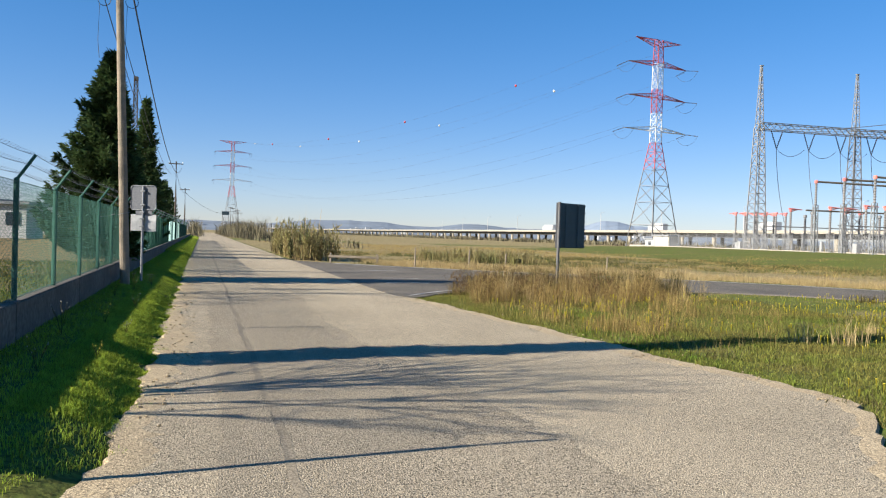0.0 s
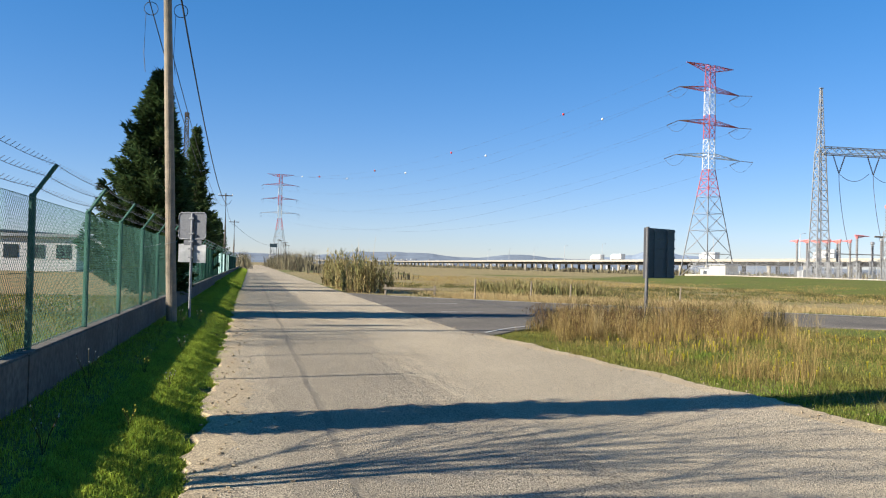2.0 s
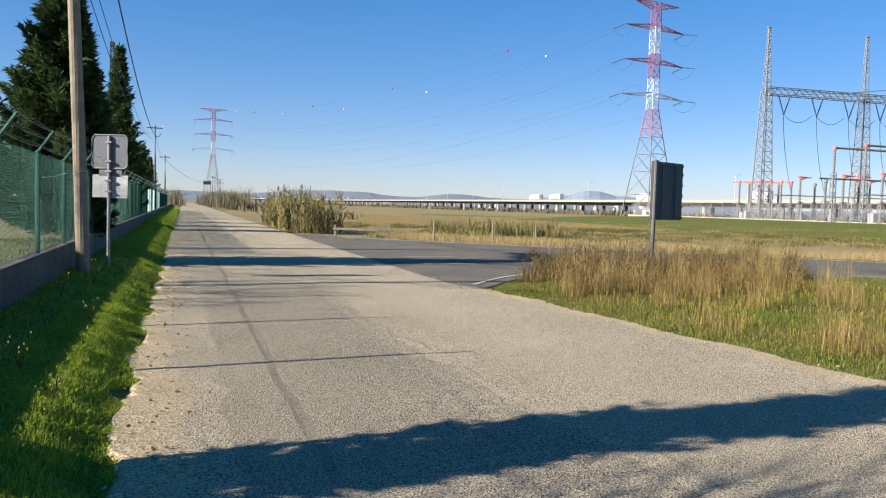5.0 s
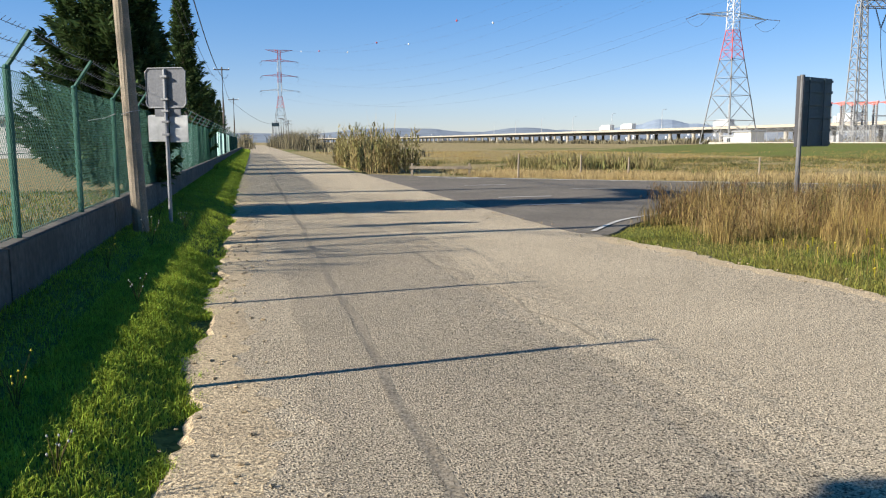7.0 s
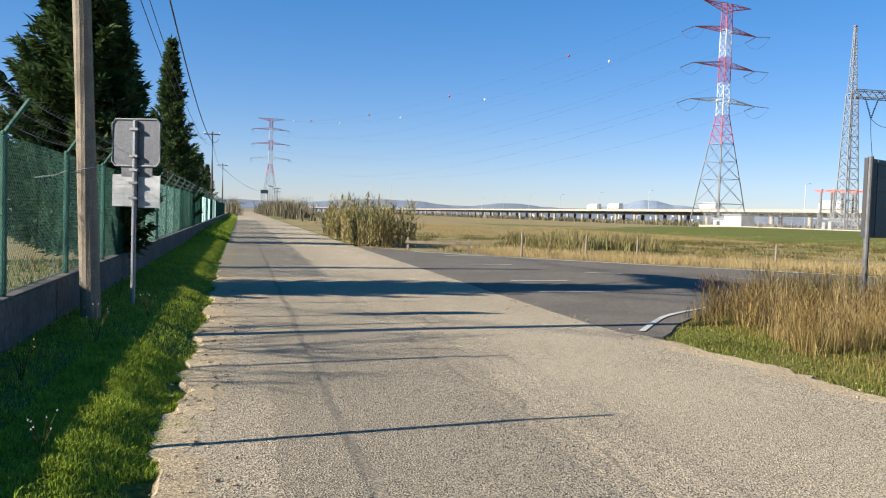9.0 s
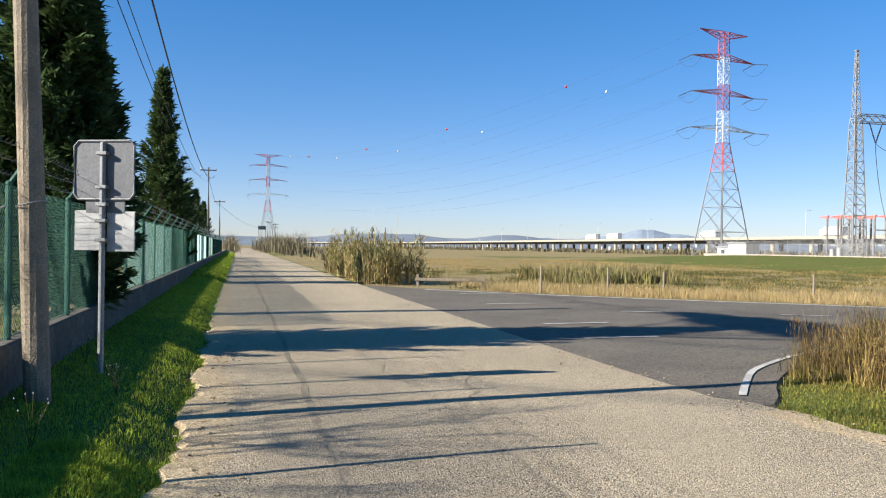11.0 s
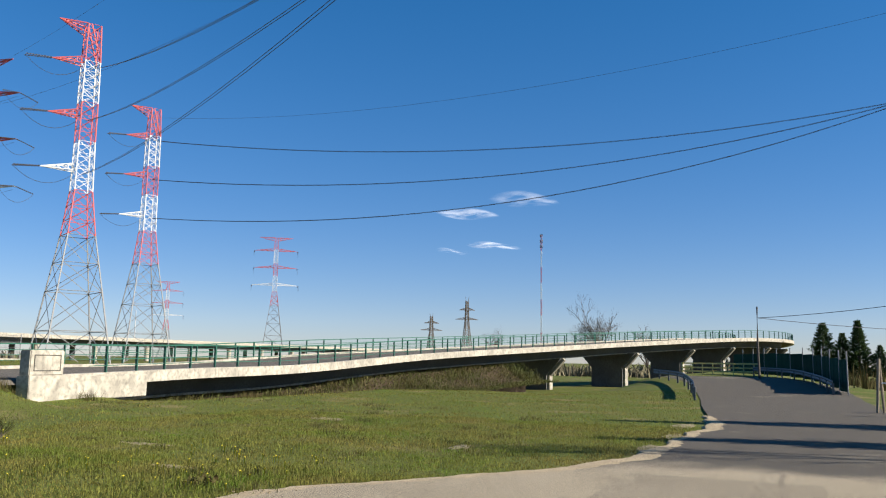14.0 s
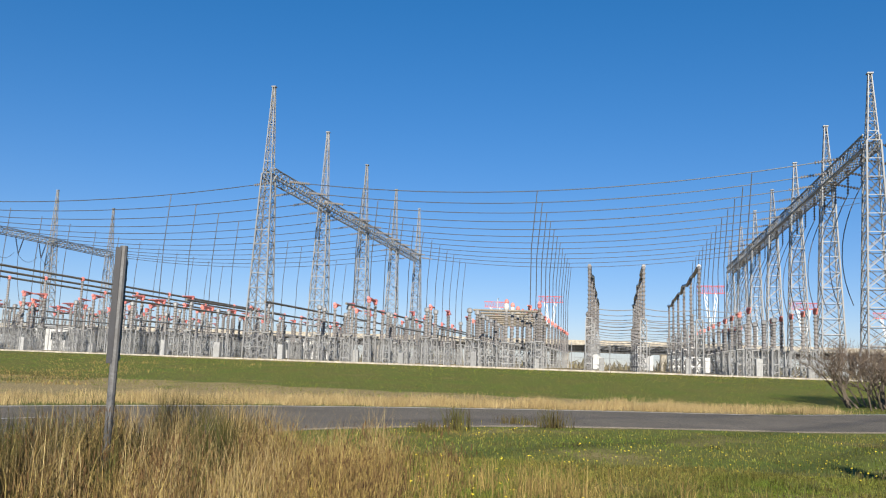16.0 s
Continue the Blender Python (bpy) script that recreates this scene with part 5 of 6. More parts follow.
blades("verge_clover", x, y, (np.abs(rng.normal(0.022, 0.011, len(x))) + 0.012) * (0.6 + cl), rng.uniform(0.004, 0.008, len(x)), 0.8, M_GRASS, "low clumpy bright green grass at the asphalt edge", 62)
x, y = scatter(14000, -1.9, -0.5, 46, 150, 3)
blades("far_verge_grass", x, y, rng.uniform(0.1, 0.25, len(x)), rng.uniform(0.03, 0.06, len(x)), 0.5, M_GRASS, "green grass on the verge further off", 4)
# near part of the meadow, then the wider meadow
x, y = scatter(230000, 5.0, 15, 2.5, 22.5, 5, in_meadow)
cl = 0.5 + 0.5 * np.sin(x * 2.1 + 2 * np.sin(y * 0.9)) * np.sin(y * 1.7 + 1.5 * np.sin(x * 1.3))
blades("meadow_grass", x, y, (np.abs(rng.normal(0.034, 0.02, len(x))) + 0.014) * (0.5 + 1.1 * cl), rng.uniform(0.006, 0.012, len(x)), 0.9, M_MEADOW, "green meadow grass with yellow flowers", 6)
x, y = scatter(120000, 2.4, 16, -9, 4, 63, in_meadow)
cl = 0.5 + 0.5 * np.sin(x * 2.3 + 2 * np.sin(y * 1.1)) * np.sin(y * 1.9 + 1.5 * np.sin(x * 1.7))
blades("low_meadow_grass", x, y, (np.abs(rng.normal(0.03, 0.016, len(x))) + 0.012) * (0.6 + cl), rng.uniform(0.006, 0.012, len(x)), 0.7, M_MEADOW, "short grazed meadow grass in sunlight", 64)
x, y = scatter(110000, 2.5, 25, -34, 22, 7, lambda x, y: in_meadow(x, y) & ((x > 15) | (y < -8) | (y < 3.5) & (x > 16)))
blades("wide_meadow_grass", x, y, np.abs(rng.normal(0.03, 0.018, len(x))) + 0.012, rng.uniform(0.012, 0.022, len(x)), 0.5, M_MEADOW, "short green meadow grass towards the bridge", 8)
x, y = scatter(45000, 34, 66, -40, 60, 9, lambda x, y: x > np.interp(y, (-40, 1, 7, 14, 20.5, 31, 40), (36, 34.5, 33.8, 31.6, 29, 22, 12)))
blades("bank_grass", x, y, rng.uniform(0.02, 0.06, len(x)), rng.uniform(0.03, 0.06, len(x)), 1.0, M_MEADOW, "green grass bank below the substation", 10)
# grass behind the fence
x, y = scatter(22000, -12, -2.2, 5, 24, 11)
blades("yard_grass", x, y, rng.uniform(0.04, 0.12, len(x)), rng.uniform(0.012, 0.025, len(x)), 0.8, M_MEADOW, "short green grass in the yard behind the fence", 12)


def tufts(name, centres, per, h, spread, w, lean, material, label, seed, category="grass"):
    r = np.random.RandomState(seed)
    cx, cy = centres
    n = len(cx) * per
    hh = np.repeat(h * r.uniform(0.45, 1.3, len(cx)), per) * r.uniform(0.4, 1.1, n)
    x = np.repeat(cx, per) + r.randn(n) * np.repeat(spread * r.uniform(0.6, 1.3, len(cx)), per)
    y = np.repeat(cy, per) + r.randn(n) * np.repeat(spread * r.uniform(0.6, 1.3, len(cx)), per)
    return blades(name, x, y, hh, w * r.uniform(0.6, 1.4, n), lean, material, label, seed + 1, category)


# tall dry grass round the board
c = scatter(150, 6.4, 13.2, 15.6, 21.6, 21, lambda x, y: in_meadow(x, y) & (x > lane_right(y) + 0.7) & (y > 16.2 + 0.35 * np.abs(x - 9)))
tufts("tall_dry_grass", c, 100, 0.8, 0.11, 0.006, 0.5, M_DRY, "tall golden dry grass round the direction board", 22)
c = scatter(60, 7.0, 14.0, 17.5, 21.5, 23, lambda x, y: in_meadow(x, y) & (x > lane_right(y) + 1.0))
tufts("straw_heads", c, 40, 0.95, 0.1, 0.006, 0.25, M_STRAW, "bleached tall grass stalks", 24)
c = scatter(150, 7.0, 15.0, 17.8, 22.2, 25, lambda x, y: in_meadow(x, y) & (y > 18.6 + 0.25 * np.abs(x - 10)))
tufts("dark_rushes", c, 80, 0.8, 0.13, 0.009, 0.22, M_RUSH, "dark upright rushes behind the dry grass", 26, "rushes")
# withered dock with rusty seed heads
c = scatter(60, 6.3, 11.5, 16.2, 21.0, 91, lambda x, y: in_meadow(x, y) & (x > lane_right(y) + 0.9))
di = np.repeat(np.arange(len(c[0])), 130)
rd = np.random.RandomState(92)
dz = rd.uniform(0.3, 0.85, len(di)) * np.repeat(rd.uniform(0.6, 1.05, len(c[0])), 130)
blades("dock_heads", c[0][di] + 0.11 * rd.randn(len(di)), c[1][di] + 0.11 * rd.randn(len(di)), rd.uniform(0.02, 0.07, len(di)), rd.uniform(0.005, 0.012, len(di)), 0.8, M_DOCK, "rusty brown seed heads of withered dock", 93, "weeds", land(c[0][di], c[1][di]) + dz)
# single tufts over the meadow
c = scatter(64, 6.2, 12.5, 9.5, 17.5, 27, lambda x, y: in_meadow(x, y) & (x > lane_right(y) + 0.8) & (x < 6.6 + 0.75 * (y - 8.5)))
tufts("dry_tufts", c, 80, 0.6, 0.13, 0.005, 0.55, M_DRY, "scattered pale dry grass tufts in the meadow", 28)
c = scatter(110, 9, 20, 6, 12, 29, lambda x, y: ((x - 13.0) / 3.6) ** 2 + ((y - 9.0) / 1.6) ** 2 < 1)
tufts("straw_patch", c, 70, 0.45, 0.16, 0.008, 0.3, M_STRAW, "patch of bleached straw-coloured grass", 30)
c = scatter(90, 6, 23, -14, 18, 31, in_meadow)
tufts("low_weeds", c, 70, 0.15, 0.2, 0.012, 0.8, M_BRAMBLE, "low dark weeds in the meadow", 32, "weeds")
c = (np.array([19.5, 20.2, 22.6, 22.2, 14.2, 12.4, 24.2, 23.6, 20.9]), np.array([18.2, 17.6, 16.4, 15.5, 21.9, 22.2, -6.6, -9.8, -15.5]))
tufts("roadside_clumps", c, 160, 0.6, 0.22, 0.014, 0.3, M_RUSH, "green bushy clumps at the side road edge", 34, "weeds")
# straw band along the far edge of the side road
fx = np.interp(rng.uniform(0, 1, 1100), np.linspace(0, 1, len(f_s)), np.arange(len(f_s)))
ii = fx.astype(int)
offs = np.abs(rng.normal(0, 2.4, 1100)) + 0.9
dn = np.gradient(f_s, axis=0)
dn = np.stack([-dn[:, 1], dn[:, 0]], -1)
dn /= np.linalg.norm(dn, axis=1)[:, None]
if dn[40, 0] < 0:
    dn = -dn
cc = f_s[ii] + dn[ii] * offs[:, None]
kk = (cc[:, 1] > 5) & (cc[:, 0] > 9)
tufts("straw_band", (cc[kk, 0], cc[kk, 1]), 60, 0.36, 0.36, 0.011, 0.55, M_STRAW, "band of bleached reeds beyond the side road", 36)
c = scatter(1700, 9, 62, 36, 125, 37, lambda x, y: (x < 62 - 0.1 * y) & (np.sin(x * 0.35 + 1.3 * np.sin(y * 0.2)) + np.sin(y * 0.31) > -0.6))
tufts("field_grass", c, 40, 0.22, 0.9, 0.02, 0.8, M_DRY, "rough brown field grass behind the side road", 38)
c = scatter(420, 8.5, 46, 39, 70, 39)
tufts("field_weeds", c, 60, 0.26, 0.5, 0.022, 0.9, M_BRAMBLE, "rough green weeds in the field", 40, "weeds")
c = scatter(60, 14.5, 21.5, 46, 53, 41)
tufts("young_reeds", c, 60, 0.95, 0.35, 0.05, 0.6, M_REED, "green clump of young canes in the field", 42, "reeds")
# tall cane thicket beside the lane: stems with arching leaves at every height
cane = lambda x, y: x < 5.3 + 2.2 * (62 - y) / 17 + 0.25 * np.sin(y * 1.7)
c = scatter(620, 5.1, 7.8, 44.5, 62, 43, cane)
rc = np.random.RandomState(71)
ch = rc.uniform(1.3, 2.35, len(c[0])) * (0.85 + 0.2 * np.sin(c[1] * 0.9))
blades("cane_stems", c[0], c[1], ch, 0.03 + 0 * ch, 0.07, M_STRAW, "pale upright cane stems beside the lane", 44, "reeds")
li = np.repeat(np.arange(len(ch)), 26)
lz = rc.uniform(0.05, 1.0, len(li)) * ch[li]
blades("cane_leaves", c[0][li] + 0.06 * rc.randn(len(li)), c[1][li] + 0.06 * rc.randn(len(li)), rc.uniform(0.16, 0.42, len(li)), rc.uniform(0.03, 0.06, len(li)), 1.1, M_REED, "arching yellow-green cane leaves in a thicket", 45, "reeds", land(c[0][li], c[1][li]) + lz)
c = scatter(60, 5.2, 7.4, 45, 61, 45, cane)
tufts("reed_plumes", c, 3, 2.7, 0.15, 0.06, 0.1, M_STRAW, "tall pale cane plumes", 46, "reeds")
# scrub along the lane far ahead and under the viaduct
c = scatter(260, -2, 14, 170, 330, 75, lambda x, y: (x > 6.3) | (x < -1.2))
tufts("lane_thicket", c, 60, 4.2, 0.9, 0.09, 0.35, M_SCRUB, "brown leafless thicket where the lane runs out", 76, "scrub")
c = scatter(420, 5.5, 60, 75, 330, 47, lambda x, y: (x > 7) & (x < 9 + 0.1 * y))
tufts("far_scrub", c, 22, 1.5, 0.9, 0.16, 0.3, M_SCRUB, "brown winter scrub far along the lane", 48, "scrub")
c = scatter(900, 170, 230, -150, 1300, 49)
tufts("viaduct_scrub", c, 26, 3.0, 1.8, 0.45, 0.45, M_SCRUB, "brown scrub in front of the viaduct", 50, "scrub")
rb = np.random.RandomState(51)
bi, ba = rb.randint(9, 54, 46000), rb.uniform(-1.6, 2.4, 46000)
lump = 0.55 + 0.45 * np.sin(bi * 0.55 + 1.2 * np.sin(ba * 2.0)) * np.sin(bi * 0.21 + ba)
bx, by = bl[bi, 0] + out[bi, 0] * ba + 0.5 * rb.randn(46000), bl[bi, 1] + out[bi, 1] * ba + 0.7 * rb.randn(46000)
bz = np.maximum(land(bx, by), bl[bi, 2] + np.interp(ba, (-0.3, 2.7), (-2.9, -1.12)))
blades("bank_scrub", bx, by, rb.uniform(0.15, 0.6, 46000) * lump, rb.uniform(0.02, 0.05, 46000), 0.9, M_BRAMBLE, "brown and green brambles on the bank under the bridge", 52, "scrub", bz)
c = scatter(260, -15, 75, -178, -150, 65)
tufts("bridge_scrub", c, 24, 2.6, 1.5, 0.35, 0.4, M_SCRUB, "brown winter scrub beyond the bridge", 66, "scrub")


def sandy_patch(x, y, rx, ry, seed):
    r = random.Random(seed)
    n = 30
    out_ = [(x + rx * (0.7 + 0.45 * r.random()) * math.cos(k * math.tau / n), y + ry * (0.7 + 0.45 * r.random()) * math.sin(k * math.tau / n)) for k in range(n)]
    v = [(x, y, float(land(x, y)) + 0.03)] + [(a, b, float(land(a, b)) + 0.012) for a, b in out_]
    tagged(mesh_np("bare_patch", v, [(0, 1 + k, 1 + (k + 1) % n) for k in range(n)], M_SAND), "bare sandy patch worn in the meadow", "bare patch", "bare patches", kind="structure")


for k, (xv, yv, rx2, ry2) in enumerate(((3.1, -3.2, 0.28, 0.9), (3.0, -6.2, 0.3, 1.1), (3.1, -9.4, 0.4, 1.4), (6.3, -1.5, 0.25, 0.7), (11.5, 1.0, 0.9, 0.35), (9.0, 3.2, 0.5, 0.25), (12.0, -6.5, 0.8, 0.5))):
    sandy_patch(xv, yv, rx2 * 0.75, ry2 * 0.75, k)
x, y = scatter(5500, 6.0, 14.5, 8.5, 19.5, 81, lambda x, y: in_meadow(x, y) & (x > lane_right(y) + 0.5) & (np.sin(x * 1.1 + 1.7 * np.sin(y * 0.8)) * np.sin(y * 1.3) > -0.25) & (x < 7.5 + 0.8 * (y - 7)))
blades("dry_stems", x, y, np.abs(rng.normal(0.15, 0.1, len(x))) + 0.05, rng.uniform(0.003, 0.006, len(x)), 0.45, M_DRY, "thin dry stems standing in the meadow grass", 82)
x, y = scatter(5000, 5.6, 15, 3.5, 18, 83, in_meadow)
blades("brown_stems", x, y, np.abs(rng.normal(0.12, 0.07, len(x))) + 0.04, rng.uniform(0.004, 0.008, len(x)), 0.6, M_BRAMBLE, "brown withered stems in the meadow grass", 84)
# flowers
x, y = scatter(1500, 6.5, 20, 2, 19, 53, lambda x, y: in_meadow(x, y) & (np.sin(x * 0.8 + 2) * np.sin(y * 0.6) > -0.1))
V, F = [], []
for a, b_ in zip(x, y):
    z = float(land(a, b_)) + rng.uniform(0.1, 0.3)
    r = rng.uniform(0.009, 0.019)
    t1, t2 = rng.uniform(-0.4, 0.4, 2) * r
    k = len(V)
    V += [(a + r * math.cos(q * math.tau / 6), b_ + r * math.sin(q * math.tau / 6), z + t1 * math.cos(q * math.tau / 6) + t2 * math.sin(q * math.tau / 6)) for q in range(6)] + [(a, b_, z + 0.008), (a, b_, z - 0.12)]
    F += [(k + q, k + (q + 1) % 6, k + 6) for q in range(6)] + [(k, k + 3, k + 7)]
tagged(mesh_np("yellow_flowers", V, F, M_FLOWER), "small yellow wild flowers in the meadow", "flower", kind="stuff")


def weed_plant(x, y, h, m_head, seed):
    """A wild stalk with a few branching heads."""
    r = random.Random(seed)
    w = thing("wild_plant", (x, y, float(land(x, y))), "thin wild plant with pale seed heads on the verge", "plant", "verge plants")
    b, hd = B(), B()
    for k in range(7):
        a, q = r.uniform(0, math.tau), r.uniform(0.5, 1.0) * h
        tip = (0.35 * q * math.cos(a), 0.35 * q * math.sin(a), q)
        tube(b, [(0, 0, -0.02), (tip[0] * 0.4, tip[1] * 0.4, q * 0.55), tip], 0.002, 4)
        lathe(hd, tip[0], tip[1], [(0.002, tip[2] - 0.006), (0.0055, tip[2]), (0.004, tip[2] + 0.005), (0.001, tip[2] + 0.009)], 6)
    part("stalk", b, M_RUSH, w)
    tagged(part("seed_head", hd, m_head, w), kind="stuff")


for k, (xv, yv, h, mh) in enumerate(((-1.55, 8.9, 0.45, M_SEED), (-1.2, 10.4, 0.3, M_FLOWER), (-1.0, 13.2, 0.25, M_SEED), (-0.85, 9.6, 0.2, M_SEED), (-1.5, 14.9, 0.35, M_FLOWER), (-1.3, 16.8, 0.4, M_SEED), (-1.05, 18.9, 0.3, M_SEED), (-1.35, 6.2, 0.35, M_SEED), (-1.6, 20.6, 0.3, M_SEED), (-0.95, 7.3, 0.18, M_FLOWER))):
    weed_plant(xv, yv, h, mh, k)
# pebbles along the ragged edges
pe = B()
for i in range(350):
    yv = rnd.uniform(4.5, 24)
    if rnd.random() < 0.6:
        xv = float(np.interp(yv, ll[::-1, 1], ll[::-1, 0])) + rnd.gauss(0.12, 0.16)
    else:
        xv = float(lane_right(yv)) + rnd.gauss(-0.1, 0.22)
    r = rnd.uniform(0.006, 0.016)
    beam(pe, (xv - r, yv, 0.03), (xv + r, yv + rnd.uniform(-r, r), 0.032), r * 0.7, r * 0.5, 5)
tagged(part("pebbles", pe, M_GRAVEL), "loose pale pebbles along the asphalt edge", "gravel", kind="stuff")


def conifer(x, y, h, r, seed, n_br=170, sprays=34, clip=0.0):
    """A dense cypress: trunk, limbs that sweep up at the tip, and many fine sprigs along them."""
    rr = np.random.RandomState(seed)
    t = thing("conifer_tree", (x, y, float(land(x, y)) - 0.05), "tall dark green conifer behind the fence", "tree", "conifers")
    part("trunk", tube(B(), [(0, 0, -0.2), (0.03, 0.02, h * 0.5), (0, 0, h * 0.97)], [0.02 * h, 0.012 * h, 0.008], 8), M_BARK, t)
    Q, lb = [], B()
    for i in range(n_br):
        q = (i + rr.uniform()) / n_br
        z0 = h * (0.02 + 0.96 * q ** 0.9)
        ln = (r * (1 - q) ** 1.08 * (0.8 + 0.2 * min(1, q * 6)) + 0.06) * rr.uniform(0.5, 1.18)
        a = i * 2.39996 + rr.uniform(-0.3, 0.3)
        ln *= 1 - clip * max(0.0, math.cos(a))
        rise = 0.05 + 0.5 * q + rr.uniform(-0.12, 0.12)
        flat = np.array([math.cos(a), math.sin(a), 0.0])
        side = np.array([-math.sin(a), math.cos(a), 0.0])
        if i % 3 == 0:
            beam(lb, (0, 0, z0), tuple(np.array([0, 0, z0 + ln * 0.6 * rise]) + flat * ln * 0.7), 0.02, 0.008, 3)
        m = max(14, int(sprays * (0.3 + 1.1 * ln / r)))
        s = rr.uniform(0.1, 1.0, m) ** 0.6
        sw = rr.choice((-1, 1), m) * (0.1 + 0.75 * rr.uniform(0, 1, m))
        P = np.array([0, 0, z0]) + flat * (ln * s)[:, None] + np.array([0, 0, 1.0]) * (ln * (rise * s + 0.35 * s ** 3))[:, None]
        P += side * (sw * 0.3 * ln * (1.05 - s))[:, None] + rr.randn(m, 3) * 0.035
        L = rr.uniform(0.09, 0.24, m) * (0.7 + 0.05 * h)
        D = flat * 0.75 + side * (sw * 0.9)[:, None] + np.array([0, 0, 0.55]) * rr.uniform(-0.5, 1.3, m)[:, None] + rr.randn(m, 3) * 0.22
        D /= np.linalg.norm(D, axis=1)[:, None]
        S = np.cross(D, rr.randn(m, 3))
        S /= np.linalg.norm(S, axis=1)[:, None] + 1e-9
        w = (L * rr.uniform(0.09, 0.17, m))[:, None]
        L = L[:, None]
        Q.append(np.stack([P, P + D * L * 0.4 + S * w, P + D * L, P + D * L * 0.4 - S * w], 1))
    Q = np.concatenate(Q)
    part("limbs", lb, M_BARK, t)
    cr = mesh_np("crown", Q.reshape(-1, 3), np.arange(len(Q) * 4).reshape(-1, 4), M_CONIFER)
    cr.parent = t
    return t


def umbrella_pine(x, y, h, rx, ry, seed):
    """A bare trunk that forks under a broad flat crown, added unseen to cast shade."""
    rr = np.random.RandomState(seed)
    t = thing("umbrella_pine", (x, y, float(land(x, y)) - 0.05), "unseen flat-crowned pine added to shade the side road", "tree", "umbrella pines")
    part("trunk", tube(B(), [(0, 0, -0.2), (0.1, 0.2, h * 0.4), (0, 0, h * 0.8)], [0.24, 0.18, 0.13], 9), M_BARK, t)
    lb = B()
    for k in range(9):
        a = k * 0.7
        beam(lb, (0, 0, h * 0.8), (rx * 0.7 * math.cos(a), ry * 0.7 * math.sin(a), h - 0.2), 0.08, 0.03, 5)
    part("limbs", lb, M_BARK, t)
    n = 9000
    u, a = np.sqrt(rr.uniform(0, 1, n)), rr.uniform(0, math.tau, n)
    lump = 1 + 0.18 * np.sin(a * 5 + seed) + 0.1 * np.sin(a * 11)
    P = np.stack([rx * u * lump * np.cos(a), ry * u * lump * np.sin(a), h + 0.45 * (1 - u ** 2) * rr.uniform(-0.5, 1.2, n)], -1)
    D = rr.randn(n, 3) * np.array([1, 1, 0.6])
    D /= np.linalg.norm(D, axis=1)[:, None]
    S = np.cross(D, rr.randn(n, 3))
    S /= np.linalg.norm(S, axis=1)[:, None] + 1e-9
    L = rr.uniform(0.2, 0.4, n)[:, None]
    Q = np.stack([P, P + D * L * 0.5 + S * L * 0.2, P + D * L, P + D * L * 0.5 - S * L * 0.2], 1)
    cr = mesh_np("crown", Q.reshape(-1, 3), np.arange(n * 4).reshape(-1, 4), M_CONIFER)
    cr.parent = t


TA = conifer(-2.55, 24.1, 6.3, 2.0, 1, 520, 220, 0.45)
TB = conifer(-2.95, 45.5, 8.2, 1.4, 2, 300, 110)
# TS: slim tree added out of view to cast the long band over the lane
TS = conifer(-3.5, 7.7, 10.0, 0.45, 4, 260, 60)
TC = conifer(-3.6, 60, 6.0, 1.4, 3, 240, 80)
for src, xv, yv, sc, rz in ((TS, -2.9, 29.7, 0.55, 80), (TC, -3.4, 52, 1.0, 155), (TC, -3.6, 73, 0.9, 130), (TC, -3.7, 88, 1.0, 220), (TC, -3.8, 108, 1.0, 100),
                            # these two are added out of view to shade the lane behind
                            (TC, -7.0, -6.5, 1.0, 10), (TC, -7.2, -12.5, 1.1, 190),
                            (TC, -5.3, -119, 1.34, 10), (TC, -7.9, -120, 1.1, 70), (TB, -9.9, -119, 1.03, 200), (TC, -12.7, -120, 0.82, 120), (TC, -15.1, -119, 1.02, 20), (TB, -18.4, -119, 0.98, 90), (TC, -22, -117, 1.2, 170), (TC, -26, -115, 1.1, 40)):
    cp = copy_thing(src, pose(xv, yv, float(land(xv, yv)) - 0.05, 0, 0, rz))
    wd = sc * (1.6 if yv < -100 else 1.0)
    cp.scale = (wd, wd, sc)


# never in view, added for the dark band across the side road
umbrella_pine(-14.4, 22.2, 12.6, 1.0, 3.6, 6)


def twiggy(name, x, y, h, spread, n, seed, label, category, depth=4, m=M_TWIG, trunk=False):
    r = random.Random(seed)
    t = thing(name, (x, y, float(land(x, y)) - 0.05), label, category)
    b, tw = B(), B()

    def grow(p, d, l, w, k):
        q = p + d * l
        beam(b if k >= depth - 1 else tw, p, q, w, w * 0.7, 4 if k >= depth - 1 else 3)
        if k == 0:
            return
        for _ in range(r.choice((2, 3, 3))):
            e = (d + Vector((r.gauss(0, 0.42), r.gauss(0, 0.42), r.gauss(0.08, 0.28)))).normalized()
            grow(p + d * l * r.uniform(0.55, 1.0), e, l * r.uniform(0.6, 0.85), w * 0.62, k - 1)
    for i in range(n):
        a = r.uniform(0, math.tau)
        o = Vector((math.cos(a), math.sin(a), 0)) * spread * r.uniform(0, 0.4) * (0 if trunk else 1)
        d = Vector((math.cos(a) * spread / h * r.uniform(0.2, 0.7), math.sin(a) * spread / h * r.uniform(0.2, 0.7), 1)).normalized()
        grow(o, d, h * 0.36, 0.018 * h ** 0.8, depth)
    tagged(part("stem", b, M_BARK, t), kind="stuff")
    tagged(part("twig", tw, m, t), kind="stuff")


twiggy("bare_bush", 41.8, 0.8, 3.3, 5.0, 40, 5, "bare brown twiggy bush on the bank", "bush", 5)
